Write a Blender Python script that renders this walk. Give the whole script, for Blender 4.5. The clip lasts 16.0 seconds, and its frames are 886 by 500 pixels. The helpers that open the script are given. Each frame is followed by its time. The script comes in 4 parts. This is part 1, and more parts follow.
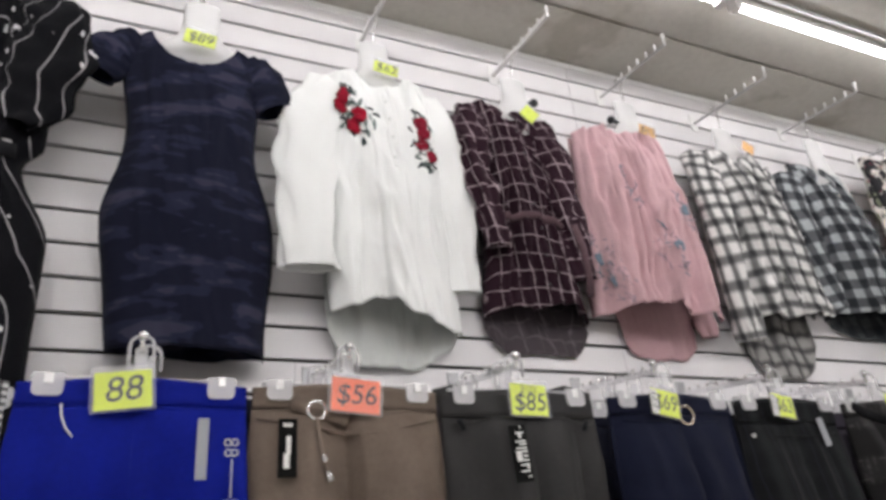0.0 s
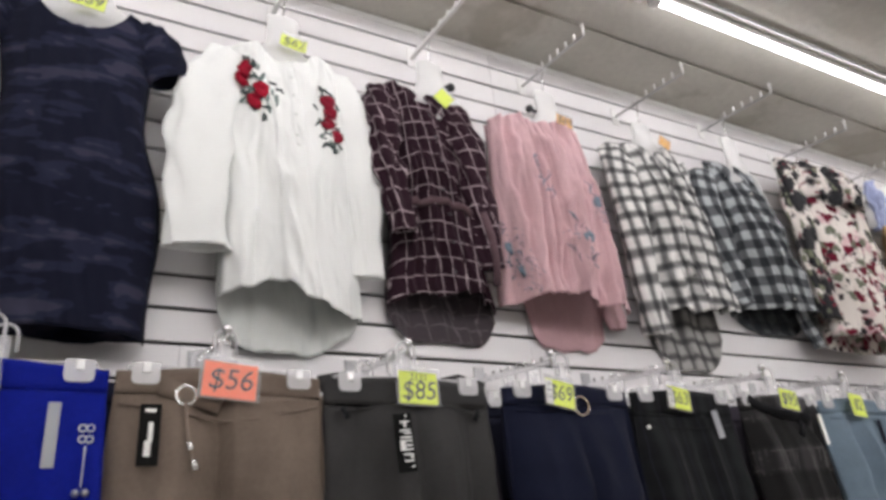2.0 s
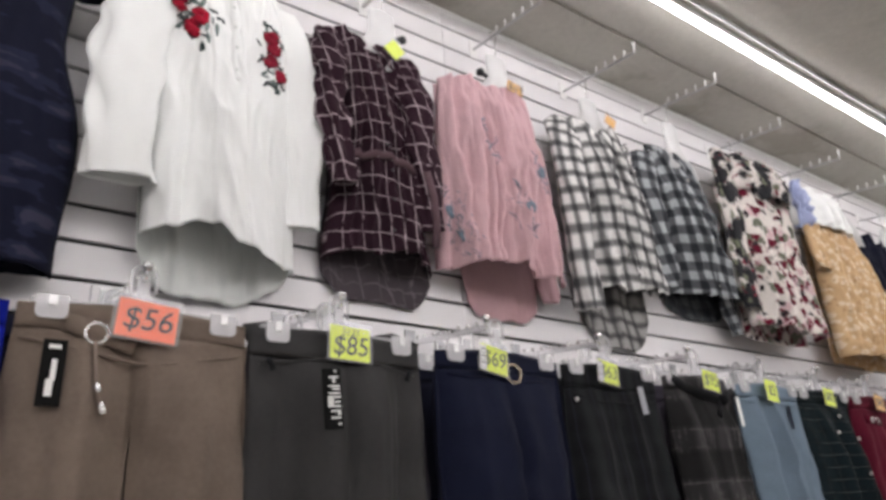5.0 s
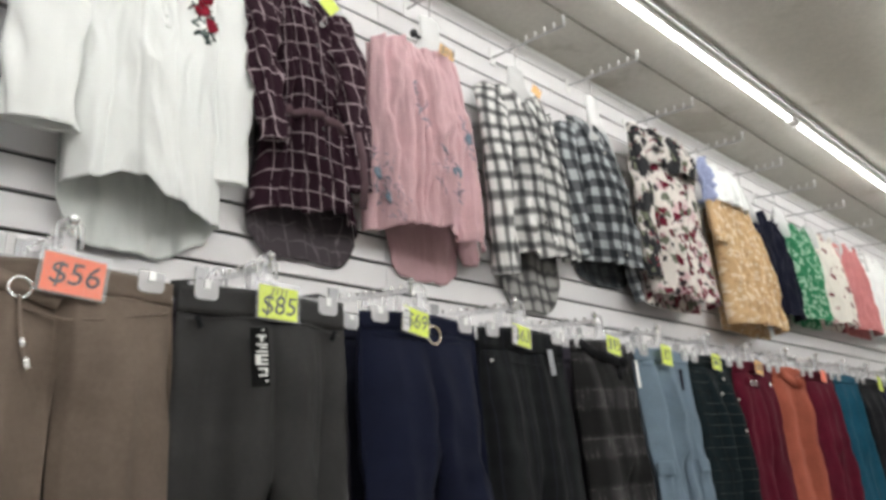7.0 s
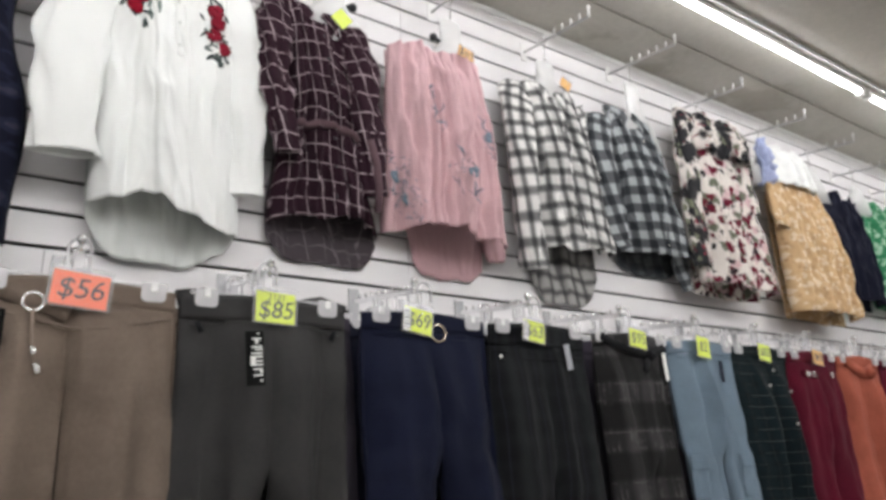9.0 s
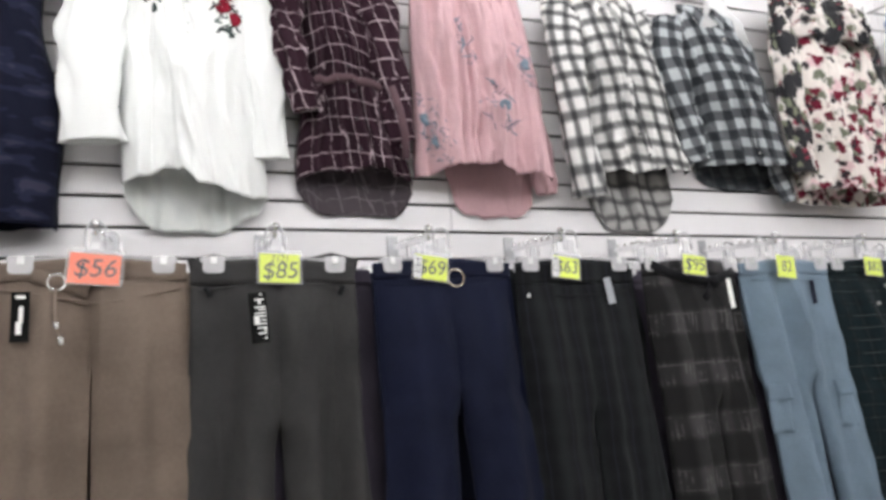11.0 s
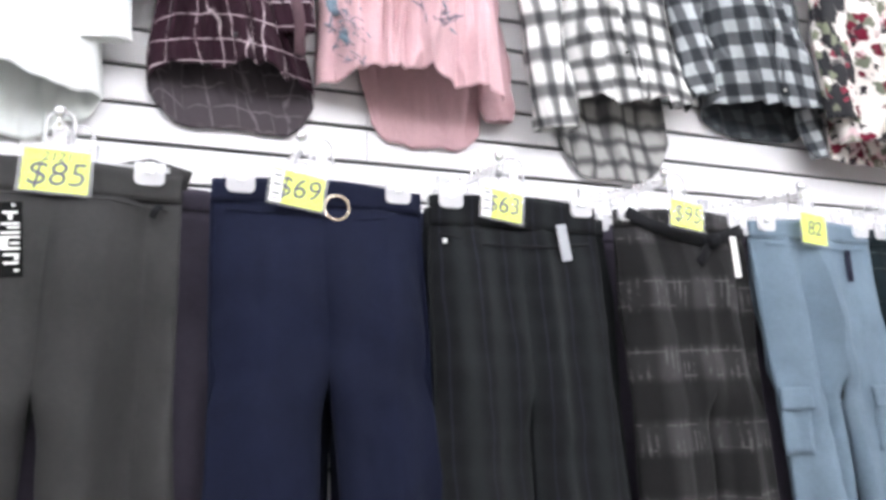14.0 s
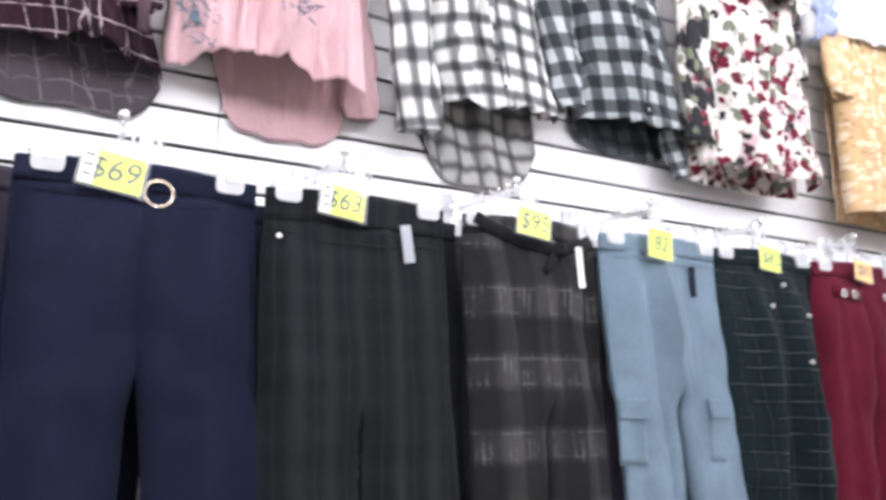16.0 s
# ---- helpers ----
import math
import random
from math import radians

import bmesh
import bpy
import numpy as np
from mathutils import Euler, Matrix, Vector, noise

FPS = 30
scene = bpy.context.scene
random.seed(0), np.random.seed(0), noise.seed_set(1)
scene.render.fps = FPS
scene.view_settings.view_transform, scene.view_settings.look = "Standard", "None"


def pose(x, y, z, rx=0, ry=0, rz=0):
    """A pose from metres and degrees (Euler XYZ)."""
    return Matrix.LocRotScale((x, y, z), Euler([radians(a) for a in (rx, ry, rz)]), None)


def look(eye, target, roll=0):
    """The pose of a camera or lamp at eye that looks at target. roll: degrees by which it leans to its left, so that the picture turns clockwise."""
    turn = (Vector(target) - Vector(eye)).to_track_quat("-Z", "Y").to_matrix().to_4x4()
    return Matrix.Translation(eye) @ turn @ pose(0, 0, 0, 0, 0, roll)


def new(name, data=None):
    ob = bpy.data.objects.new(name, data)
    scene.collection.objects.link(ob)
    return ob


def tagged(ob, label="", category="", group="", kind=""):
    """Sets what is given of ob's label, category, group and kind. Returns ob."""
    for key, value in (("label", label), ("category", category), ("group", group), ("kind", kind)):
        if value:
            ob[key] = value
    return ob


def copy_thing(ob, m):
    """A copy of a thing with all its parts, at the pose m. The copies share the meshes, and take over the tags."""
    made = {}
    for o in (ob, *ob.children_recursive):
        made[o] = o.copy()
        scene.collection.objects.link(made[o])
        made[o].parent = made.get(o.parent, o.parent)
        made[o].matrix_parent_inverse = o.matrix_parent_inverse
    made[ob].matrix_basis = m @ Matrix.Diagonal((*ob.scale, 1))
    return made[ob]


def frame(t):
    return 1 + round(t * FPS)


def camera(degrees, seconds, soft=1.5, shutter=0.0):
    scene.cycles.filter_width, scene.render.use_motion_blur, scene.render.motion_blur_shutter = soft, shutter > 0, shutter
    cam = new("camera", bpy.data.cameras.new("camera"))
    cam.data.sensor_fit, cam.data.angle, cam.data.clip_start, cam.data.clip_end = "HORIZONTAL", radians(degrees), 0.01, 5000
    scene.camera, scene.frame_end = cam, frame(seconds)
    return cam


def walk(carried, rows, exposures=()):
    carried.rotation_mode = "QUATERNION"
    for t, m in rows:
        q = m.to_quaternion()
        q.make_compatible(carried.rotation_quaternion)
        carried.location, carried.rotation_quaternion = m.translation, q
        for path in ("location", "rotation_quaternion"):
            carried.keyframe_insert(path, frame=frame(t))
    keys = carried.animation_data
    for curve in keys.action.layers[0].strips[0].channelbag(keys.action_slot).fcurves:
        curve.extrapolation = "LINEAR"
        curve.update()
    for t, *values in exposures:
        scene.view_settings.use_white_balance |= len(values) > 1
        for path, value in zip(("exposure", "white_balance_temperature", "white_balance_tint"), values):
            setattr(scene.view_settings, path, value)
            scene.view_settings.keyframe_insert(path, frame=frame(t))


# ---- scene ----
cam = camera(64.2, 16.0, soft=3.4, shutter=0.5)
PATH = [
    (0, (1.686, -1.924, 1.21), (2.479, -0.308, 2.082), -5.5),
    (0.5, (1.726, -1.93, 1.215), (2.565, -0.327, 2.067), -5.5),
    (1, (1.765, -1.935, 1.216), (2.637, -0.348, 2.064), -5.6),
    (1.5, (1.799, -1.931, 1.212), (2.712, -0.367, 2.061), -5.8),
    (2, (1.833, -1.93, 1.206), (2.763, -0.369, 2.041), -5.8),
    (2.5, (1.856, -1.925, 1.2), (2.811, -0.372, 2.022), -5.6),
    (3, (1.878, -1.92, 1.204), (2.864, -0.368, 1.991), -4.8),
    (3.5, (1.862, -1.866, 1.193), (2.904, -0.348, 1.973), -4.4),
    (6, (1.825, -1.832, 1.2), (3.007, -0.367, 1.877), -4.3),
    (6.5, (1.793, -1.838, 1.219), (3.049, -0.409, 1.835), -4.3),
    (7, (1.775, -1.865, 1.216), (3.102, -0.497, 1.823), -3.4),
    (7.5, (1.805, -1.899, 1.204), (3.078, -0.501, 1.856), -3.9),
    (8, (1.882, -1.998, 1.18), (3.071, -0.526, 1.827), -3.1),
    (10.5, (2.177, -2.249, 1.274), (3.097, -0.528, 1.713), -5.5),
    (11, (2.382, -2.332, 1.259), (3.071, -0.499, 1.663), -4.0),
    (11.5, (2.434, -2.328, 1.255), (3.088, -0.482, 1.658), -4.0),
    (12, (2.489, -2.207, 1.226), (3.219, -0.378, 1.576), -3.0),
    (12.5, (2.526, -2.056, 1.226), (3.262, -0.236, 1.606), -1.9),
    (13, (2.695, -1.941, 1.225), (3.247, -0.064, 1.637), -1.9),
    (13.5, (2.853, -1.842, 1.235), (3.42, 0.035, 1.625), -0.1),
    (14, (2.88, -1.804, 1.22), (3.532, 0.045, 1.618), -1.0),
    (14.5, (2.907, -1.794, 1.217), (3.612, 0.032, 1.623), -1.6),
    (15, (2.989, -1.794, 1.202), (3.688, 0.038, 1.6), -0.8),
    (15.5, (3.039, -1.807, 1.226), (3.787, 0.006, 1.618), -0.4),
    (16, (3.05, -1.819, 1.211), (3.924, -0.069, 1.629), 0.3),
]
EXPOSURE = [(0.0, -0.19, 6650, 10), (3.0, -0.2, 6700, 11), (6.0, -0.24, 6600, 12), (6.5, -0.08, 6550, 11), (7.0, -0.02, 6700, 4), (8.0, -0.1, 6650, 6), (11.0, 0.25, 6500, 8), (12.5, 0.6, 6400, 9), (13.5, 0.9, 6300, 9), (14.5, 1.06, 6150, 10), (16.0, 1.06, 6150, 11)]
walk(cam, [(t, look(eye, target, roll)) for t, eye, target, roll in PATH], EXPOSURE)

# ---- light ----
world = bpy.data.worlds.new("world")
scene.world = world
world.use_nodes = True
world.node_tree.nodes["Background"].inputs[0].default_value = (0.9, 0.95, 1.0, 1)
world.node_tree.nodes["Background"].inputs[1].default_value = 0.02
TUBE_GLOW = 13.5
ROOM_GLOW = 19.0
FAR_GLOW = 88.0
EAST_GLOW = 78.0

# ---- materials ----
class Nodes:
    """A small helper round one material's node tree."""

    def __init__(self, name, rough=0.8, metal=0.0):
        self.m = bpy.data.materials.new(name)
        self.m.use_nodes = True
        self.t = self.m.node_tree
        self.b = self.t.nodes["Principled BSDF"]
        self.b.inputs["Roughness"].default_value = rough
        self.b.inputs["Metallic"].default_value = metal

    def add(self, kind, **inputs):
        n = self.t.nodes.new(kind)
        for k, v in inputs.items():
            key = k.replace("_", " ")
            n.inputs[key].default_value = v
        return n

    def link(self, a, b):
        self.t.links.new(a, b)

    def math(self, op, a, b=None, clamp=False):
        n = self.t.nodes.new("ShaderNodeMath")
        n.operation, n.use_clamp = op, clamp
        for i, v in enumerate((a, b)):
            if v is None:
                continue
            if isinstance(v, (int, float)):
                n.inputs[i].default_value = v
            else:
                self.link(v, n.inputs[i])
        return n.outputs[0]

    def mix(self, f, a, b, mode="MIX"):
        n = self.t.nodes.new("ShaderNodeMix")
        n.data_type, n.blend_type = "RGBA", mode
        for i, v in ((0, f), (6, a), (7, b)):
            if isinstance(v, (int, float)):
                n.inputs[i].default_value = v
            elif isinstance(v, tuple):
                n.inputs[i].default_value = (*v, 1) if len(v) == 3 else v
            else:
                self.link(v, n.inputs[i])
        return n.outputs[2]

    def uv(self):
        n = self.t.nodes.new("ShaderNodeUVMap")
        return n.outputs[0]

    def xy(self):
        n = self.t.nodes.new("ShaderNodeSeparateXYZ")
        self.link(self.uv(), n.inputs[0])
        return n.outputs[0], n.outputs[1]

    def noise(self, scale, detail=3.0, vec=None, rough=0.55):
        n = self.add("ShaderNodeTexNoise", Scale=scale, Detail=detail, Roughness=rough)
        if vec is None:
            vec = self.t.nodes.new("ShaderNodeTexCoord").outputs["Object"]
        self.link(vec, n.inputs["Vector"])
        return n.outputs["Fac"]

    def step(self, v, lo, hi):
        n = self.t.nodes.new("ShaderNodeMapRange")
        n.interpolation_type = "SMOOTHSTEP"
        n.inputs[1].default_value, n.inputs[2].default_value = lo, hi
        if lo > hi:
            n.inputs[1].default_value, n.inputs[2].default_value = hi, lo
            n.inputs[3].default_value, n.inputs[4].default_value = 1, 0
        self.link(v, n.inputs[0])
        return n.outputs[0]

    def band(self, v, period, width, soft=0.002, shift=0.0):
        """1 inside stripes of that width, repeated at that period along v."""
        p = self.math("PINGPONG", self.math("ADD", v, shift), period / 2)
        return self.step(p, width / 2 + soft, max(0.0, width / 2 - soft))

    def colour(self, v):
        if isinstance(v, tuple):
            self.b.inputs["Base Color"].default_value = (*v, 1)
        else:
            self.link(v, self.b.inputs["Base Color"])

    def bump(self, h, strength=0.3, distance=0.002):
        n = self.add("ShaderNodeBump", Strength=strength, Distance=distance)
        self.link(h, n.inputs["Height"])
        self.link(n.outputs[0], self.b.inputs["Normal"])


def worn(n, colour, amount=0.18, fine=90.0):
    """Base colour with slow and fine variation."""
    slow = n.noise(5.0, 4.0)
    quick = n.noise(fine, 3.0)
    f = n.math("ADD", n.math("MULTIPLY", slow, 0.75), n.math("MULTIPLY", quick, 0.25))
    c = n.mix(n.step(f, 0.3, 0.7), tuple(x * (1 - amount) for x in colour), tuple(min(1, x * (1 + amount)) for x in colour)) if isinstance(colour, tuple) else n.mix(n.math("MULTIPLY", n.step(f, 0.3, 0.7), amount), colour, (1, 1, 1), "SOFT_LIGHT")
    n.colour(c)
    return n


def cloth_mat(name, colour, amount=0.18, rough=0.9, sheen=0.02, weave=0.25, crinkle=0.0, gloss=0.1):
    n = Nodes(name, rough)
    worn(n, colour, amount)
    n.b.inputs["Sheen Weight"].default_value = sheen
    n.b.inputs["Specular IOR Level"].default_value = gloss
    h = n.noise(420.0, 2.0)
    if crinkle:
        u, v = n.xy()
        comb = n.t.nodes.new("ShaderNodeCombineXYZ")
        n.link(n.math("MULTIPLY", u, 60.0), comb.inputs[0])
        n.link(n.math("MULTIPLY", v, 7.0), comb.inputs[1])
        h = n.math("ADD", n.math("MULTIPLY", h, 0.3), n.math("MULTIPLY", n.noise(1.0, 3.0, comb.outputs[0]), crinkle))
    else:
        h = n.math("ADD", n.math("ADD", n.math("MULTIPLY", h, 0.3), n.noise(24.0, 4.0)), n.math("MULTIPLY", n.noise(8.0, 3.0), 3.0))
    n.bump(h, weave, 0.005)
    return n.m


def patterned(name, maker, rough=0.9, weave=0.25, amount=0.15):
    n = Nodes(name, rough)
    worn(n, maker(n), amount)
    n.b.inputs["Specular IOR Level"].default_value = 0.1
    n.b.inputs["Sheen Weight"].default_value = 0.02
    n.bump(n.math("ADD", n.math("ADD", n.math("MULTIPLY", n.noise(420.0, 2.0), 0.3), n.noise(24.0, 4.0)), n.math("MULTIPLY", n.noise(8.0, 3.0), 3.0)), weave + 0.1, 0.005)
    return n.m


def plaid_pattern(base, dark, line, period, width, line_w, soft=0.004, both=0.6, rows=1.0, upright=0.8, across=0.8):
    def make(n):
        u, v = n.xy()
        wob = n.math("MULTIPLY", n.math("SUBTRACT", n.noise(7.0, 2.0), 0.5), 0.012)
        u, v = n.math("ADD", u, wob), n.math("ADD", v, wob)
        c = n.mix(n.math("MULTIPLY", n.band(u, period, width, soft), both), base, dark)
        c = n.mix(n.math("MULTIPLY", n.band(v, period, width, soft), both * rows), c, dark)
        if line_w:
            c = n.mix(n.math("MULTIPLY", n.band(u, period, line_w, 0.001, period / 2), upright), c, line)
            c = n.mix(n.math("MULTIPLY", n.math("MULTIPLY", n.band(v, period, line_w, 0.001, period / 2), n.step(n.noise(14.0, 3.0), 0.35, 0.6)), across), c, line)
        return c
    return make


def window_pattern(base, line, period, line_w):
    def make(n):
        u, v = n.xy()
        wob = n.math("MULTIPLY", n.math("SUBTRACT", n.noise(6.0, 2.5), 0.5), 0.04)
        u, v = n.math("ADD", u, wob), n.math("ADD", v, wob)
        a, b = n.band(u, period, line_w, 0.0012), n.band(v, period * 1.1, line_w, 0.0012)
        f = n.math("MULTIPLY", n.math("MAXIMUM", a, b), n.step(n.noise(30.0, 3.0), 0.3, 0.55))
        return n.mix(n.math("MULTIPLY", f, 0.8), base, line)
    return make


def blot_pattern(base, spots, scale):
    """Flower-like blots of several colours on a base."""
    def make(n):
        c = base
        for k, (colour, size) in enumerate(spots):
            off = n.t.nodes.new("ShaderNodeVectorMath")
            off.operation = "ADD"
            off.inputs[1].default_value = (3.7 * k, 1.9 * k, 0)
            n.link(n.uv(), off.inputs[0])
            warp = n.t.nodes.new("ShaderNodeVectorMath")
            warp.operation = "MULTIPLY_ADD"
            nn = n.add("ShaderNodeTexNoise", Scale=scale * 2.5, Detail=4.0)
            n.link(off.outputs[0], nn.inputs["Vector"])
            warp.inputs[1].default_value = (0.9 / scale, 0.9 / scale, 0)
            n.link(nn.outputs["Color"], warp.inputs[0])
            n.link(off.outputs[0], warp.inputs[2])
            vo = n.add("ShaderNodeTexVoronoi", Scale=scale * (1 + 0.23 * k))
            n.link(warp.outputs[0], vo.inputs["Vector"])
            c = n.mix(n.step(vo.outputs["Distance"], size + 0.07, size - 0.07), c, colour)
        return c
    return make


def camo_pattern(n):
    comb = n.t.nodes.new("ShaderNodeCombineXYZ")
    u, v = n.xy()
    n.link(n.math("MULTIPLY", u, 6.5), comb.inputs[0])
    n.link(n.math("MULTIPLY", v, 17.0), comb.inputs[1])
    f = n.noise(1.0, 2.5, comb.outputs[0])
    c = n.mix(n.step(f, 0.5, 0.53), (0.007, 0.008, 0.018), (0.014, 0.016, 0.034))
    return n.mix(n.step(f, 0.59, 0.62), c, (0.032, 0.032, 0.054))


def vine_pattern(n):
    """White dots and curling lines on black."""
    u, v = n.xy()
    wave = n.math("MULTIPLY", n.math("SINE", n.math("MULTIPLY", v, 9.0)), 0.03)
    line = n.band(n.math("ADD", n.math("ADD", u, wave), n.math("MULTIPLY", v, 0.45)), 0.085, 0.004, 0.0012)
    vo = n.add("ShaderNodeTexVoronoi", Scale=17.0)
    n.link(n.uv(), vo.inputs["Vector"])
    dots = n.step(vo.outputs["Distance"], 0.18, 0.13)
    return n.mix(n.math("MAXIMUM", n.math("MULTIPLY", line, 0.55), dots), (0.004, 0.004, 0.0055), (0.6, 0.58, 0.6))


def gloss_mat(name, colour, rough=0.3, metal=0.0, spec=0.5):
    n = Nodes(name, rough, metal)
    worn(n, colour, 0.06, 140.0)
    n.b.inputs["Specular IOR Level"].default_value = spec
    return n.m


def clear_mat(name, colour, rough=0.12, trans=0.75):
    """Thin clear plastic: part lets light straight through, part shines."""
    n = Nodes(name, rough)
    n.colour(colour)
    mixer = n.t.nodes.new("ShaderNodeMixShader")
    mixer.inputs[0].default_value = trans
    through_it = n.t.nodes.new("ShaderNodeBsdfTransparent")
    n.link(n.b.outputs[0], mixer.inputs[1])
    n.link(through_it.outputs[0], mixer.inputs[2])
    n.link(mixer.outputs[0], n.t.nodes["Material Output"].inputs[0])
    return n.m


def glow_mat(name, colour, strength):
    n = Nodes(name, 0.4)
    n.colour((0.9, 0.9, 0.9))
    n.b.inputs["Emission Color"].default_value = (*colour, 1)
    n.b.inputs["Emission Strength"].default_value = strength
    return n.m


def wall_mat(name, colour, rough=0.6, scale=3.0, amount=0.06, bump=0.08):
    n = Nodes(name, rough)
    f = n.math("MULTIPLY", n.math("ADD", n.noise(scale, 5.0), n.noise(scale * 30, 3.0)), 0.5)
    n.colour(n.mix(n.step(f, 0.3, 0.7), tuple(c * (1 - amount) for c in colour), tuple(min(1, c * (1 + amount)) for c in colour)))
    n.bump(n.noise(scale * 60, 3.0), bump, 0.001)
    return n.m


def stained_mat(name, colour):
    """Old ceiling paint: cloudy patches and a few brown water stains with darker rims."""
    n = Nodes(name, 0.85)
    f = n.math("ADD", n.math("MULTIPLY", n.noise(0.9, 5.0), 0.7), n.math("MULTIPLY", n.noise(40.0, 3.0), 0.3))
    c = n.mix(n.step(f, 0.3, 0.7), tuple(x * 0.84 for x in colour), tuple(x * 1.1 for x in colour))
    blot = n.noise(1.7, 4.0, rough=0.6)
    c = n.mix(n.math("MULTIPLY", n.step(blot, 0.60, 0.70), 0.45), c, (0.26, 0.22, 0.17))
    rim = n.math("MULTIPLY", n.step(blot, 0.575, 0.60), n.step(blot, 0.63, 0.60))
    n.colour(n.mix(n.math("MULTIPLY", rim, 0.1), c, (0.22, 0.19, 0.15)))
    n.bump(n.noise(78.0, 3.0), 0.2, 0.001)
    return n.m


def slat_mat():
    n = Nodes("white melamine", 0.35)
    info = n.t.nodes.new("ShaderNodeObjectInfo")
    f = n.math("ADD", n.math("MULTIPLY", info.outputs["Random"], 0.4), n.math("MULTIPLY", n.noise(4.0, 5.0), 0.6))
    c = n.mix(n.step(f, 0.2, 0.8), (0.68, 0.66, 0.67), (0.78, 0.76, 0.77))
    scuff = n.step(n.noise(38.0, 5.0, rough=0.7), 0.66, 0.74)
    n.colour(n.mix(n.math("MULTIPLY", scuff, 0.35), c, (0.5, 0.48, 0.47)))
    n.bump(n.noise(160.0, 2.0), 0.03, 0.001)
    return n.m


def tile_mat():
    n = Nodes("ceramic tile", 0.25)
    info = n.t.nodes.new("ShaderNodeObjectInfo")
    f = n.math("ADD", n.math("MULTIPLY", info.outputs["Random"], 0.3), n.math("MULTIPLY", n.noise(6.0, 6.0), 0.7))
    n.colour(n.mix(n.step(f, 0.25, 0.75), (0.42, 0.41, 0.38), (0.54, 0.52, 0.49)))
    return n.m


SLAT = slat_mat()
GROOVE = wall_mat("raw fibreboard", (0.016, 0.013, 0.012), 0.9, 8.0, 0.2)
CEILING = stained_mat("ceiling paint", (0.52, 0.50, 0.455))
PLASTER = wall_mat("painted plaster", (0.36, 0.35, 0.33), 0.8, 2.0, 0.06, 0.15)
TILE = tile_mat()
GROUT = wall_mat("grout", (0.2, 0.19, 0.18), 0.9, 20.0, 0.2)
WHITE_METAL = gloss_mat("white enamel", (0.78, 0.77, 0.76), 0.3)
CHROME = gloss_mat("chrome", (0.86, 0.86, 0.87), 0.26, 1.0)
DULL_STEEL = gloss_mat("dull spring steel", (0.36, 0.36, 0.37), 0.5, 1.0)
STEEL = gloss_mat("zinc steel", (0.55, 0.55, 0.55), 0.35, 1.0)
CLEAR = clear_mat("clear plastic", (0.9, 0.89, 0.91), 0.15, 0.62)
MILKY = clear_mat("milky plastic", (0.86, 0.86, 0.86), 0.3, 0.4)
SLEEVE = clear_mat("tag sleeve film", (0.9, 0.9, 0.9), 0.08, 0.91)
TUBE = glow_mat("fluorescent glass", (0.97, 0.965, 1.0), TUBE_GLOW)
ROOM_TUBE = glow_mat("fluorescent glass aisle", (0.97, 0.965, 1.0), ROOM_GLOW)
EAST_FILL_TUBE = glow_mat("fluorescent glass east fill", (0.97, 0.965, 1.0), EAST_GLOW)
FAR_FILL_TUBE = glow_mat("fluorescent glass far fill", (0.97, 0.965, 1.0), FAR_GLOW)
YELLOW = gloss_mat("neon yellow card", (0.72, 0.85, 0.03), 0.6)
ORANGE = gloss_mat("neon orange card", (0.95, 0.17, 0.07), 0.6)
AMBER = gloss_mat("amber card", (0.85, 0.45, 0.10), 0.6)
INK = gloss_mat("marker ink", (0.01, 0.011, 0.012), 0.5)
PAPER = gloss_mat("white card", (0.8, 0.8, 0.78), 0.6)
BLACK_CARD = gloss_mat("black card", (0.004, 0.004, 0.004), 0.7, 0.0, 0.1)
GREY_CARD = gloss_mat("grey card", (0.32, 0.33, 0.36), 0.45)
BUTTON = gloss_mat("pearl button", (0.5, 0.48, 0.45), 0.25)
DARK_BUTTON = gloss_mat("dark button", (0.02, 0.02, 0.025), 0.3)
CORD = cloth_mat("taupe cord", (0.2, 0.155, 0.13))

ROYAL = cloth_mat("royal blue crepe", (0.003, 0.009, 0.19), rough=0.8, gloss=0.1)
TAUPE = cloth_mat("taupe crepe", (0.145, 0.111, 0.09), rough=0.75, gloss=0.12)
CHARCOAL = cloth_mat("charcoal crepe", (0.033, 0.0318, 0.0322), rough=0.7, gloss=0.14)
NAVY = cloth_mat("navy crepe", (0.0066, 0.0085, 0.0222), rough=0.8, gloss=0.1)
NAVY_DARK = cloth_mat("dark navy", (0.010, 0.011, 0.022))
PLUM = cloth_mat("plum grey knit", (0.042, 0.036, 0.05))
DENIM = cloth_mat("pale blue cotton", (0.14, 0.187, 0.238), 0.12)
BURGUNDY = cloth_mat("burgundy crepe", (0.075, 0.005, 0.015))
RUST = cloth_mat("rust crepe", (0.30, 0.082, 0.054))
TEAL = cloth_mat("teal crepe", (0.008, 0.058, 0.095))
BLACK = cloth_mat("black crepe", (0.012, 0.012, 0.014))
SHADOW_CHECK = patterned("charcoal shadow check", plaid_pattern((0.0075, 0.0078, 0.009), (0.018, 0.020, 0.0215), (0.03, 0.03, 0.05), 0.075, 0.03, 0.004, 0.012, 0.55, 0.3, 0.3, 0.0))
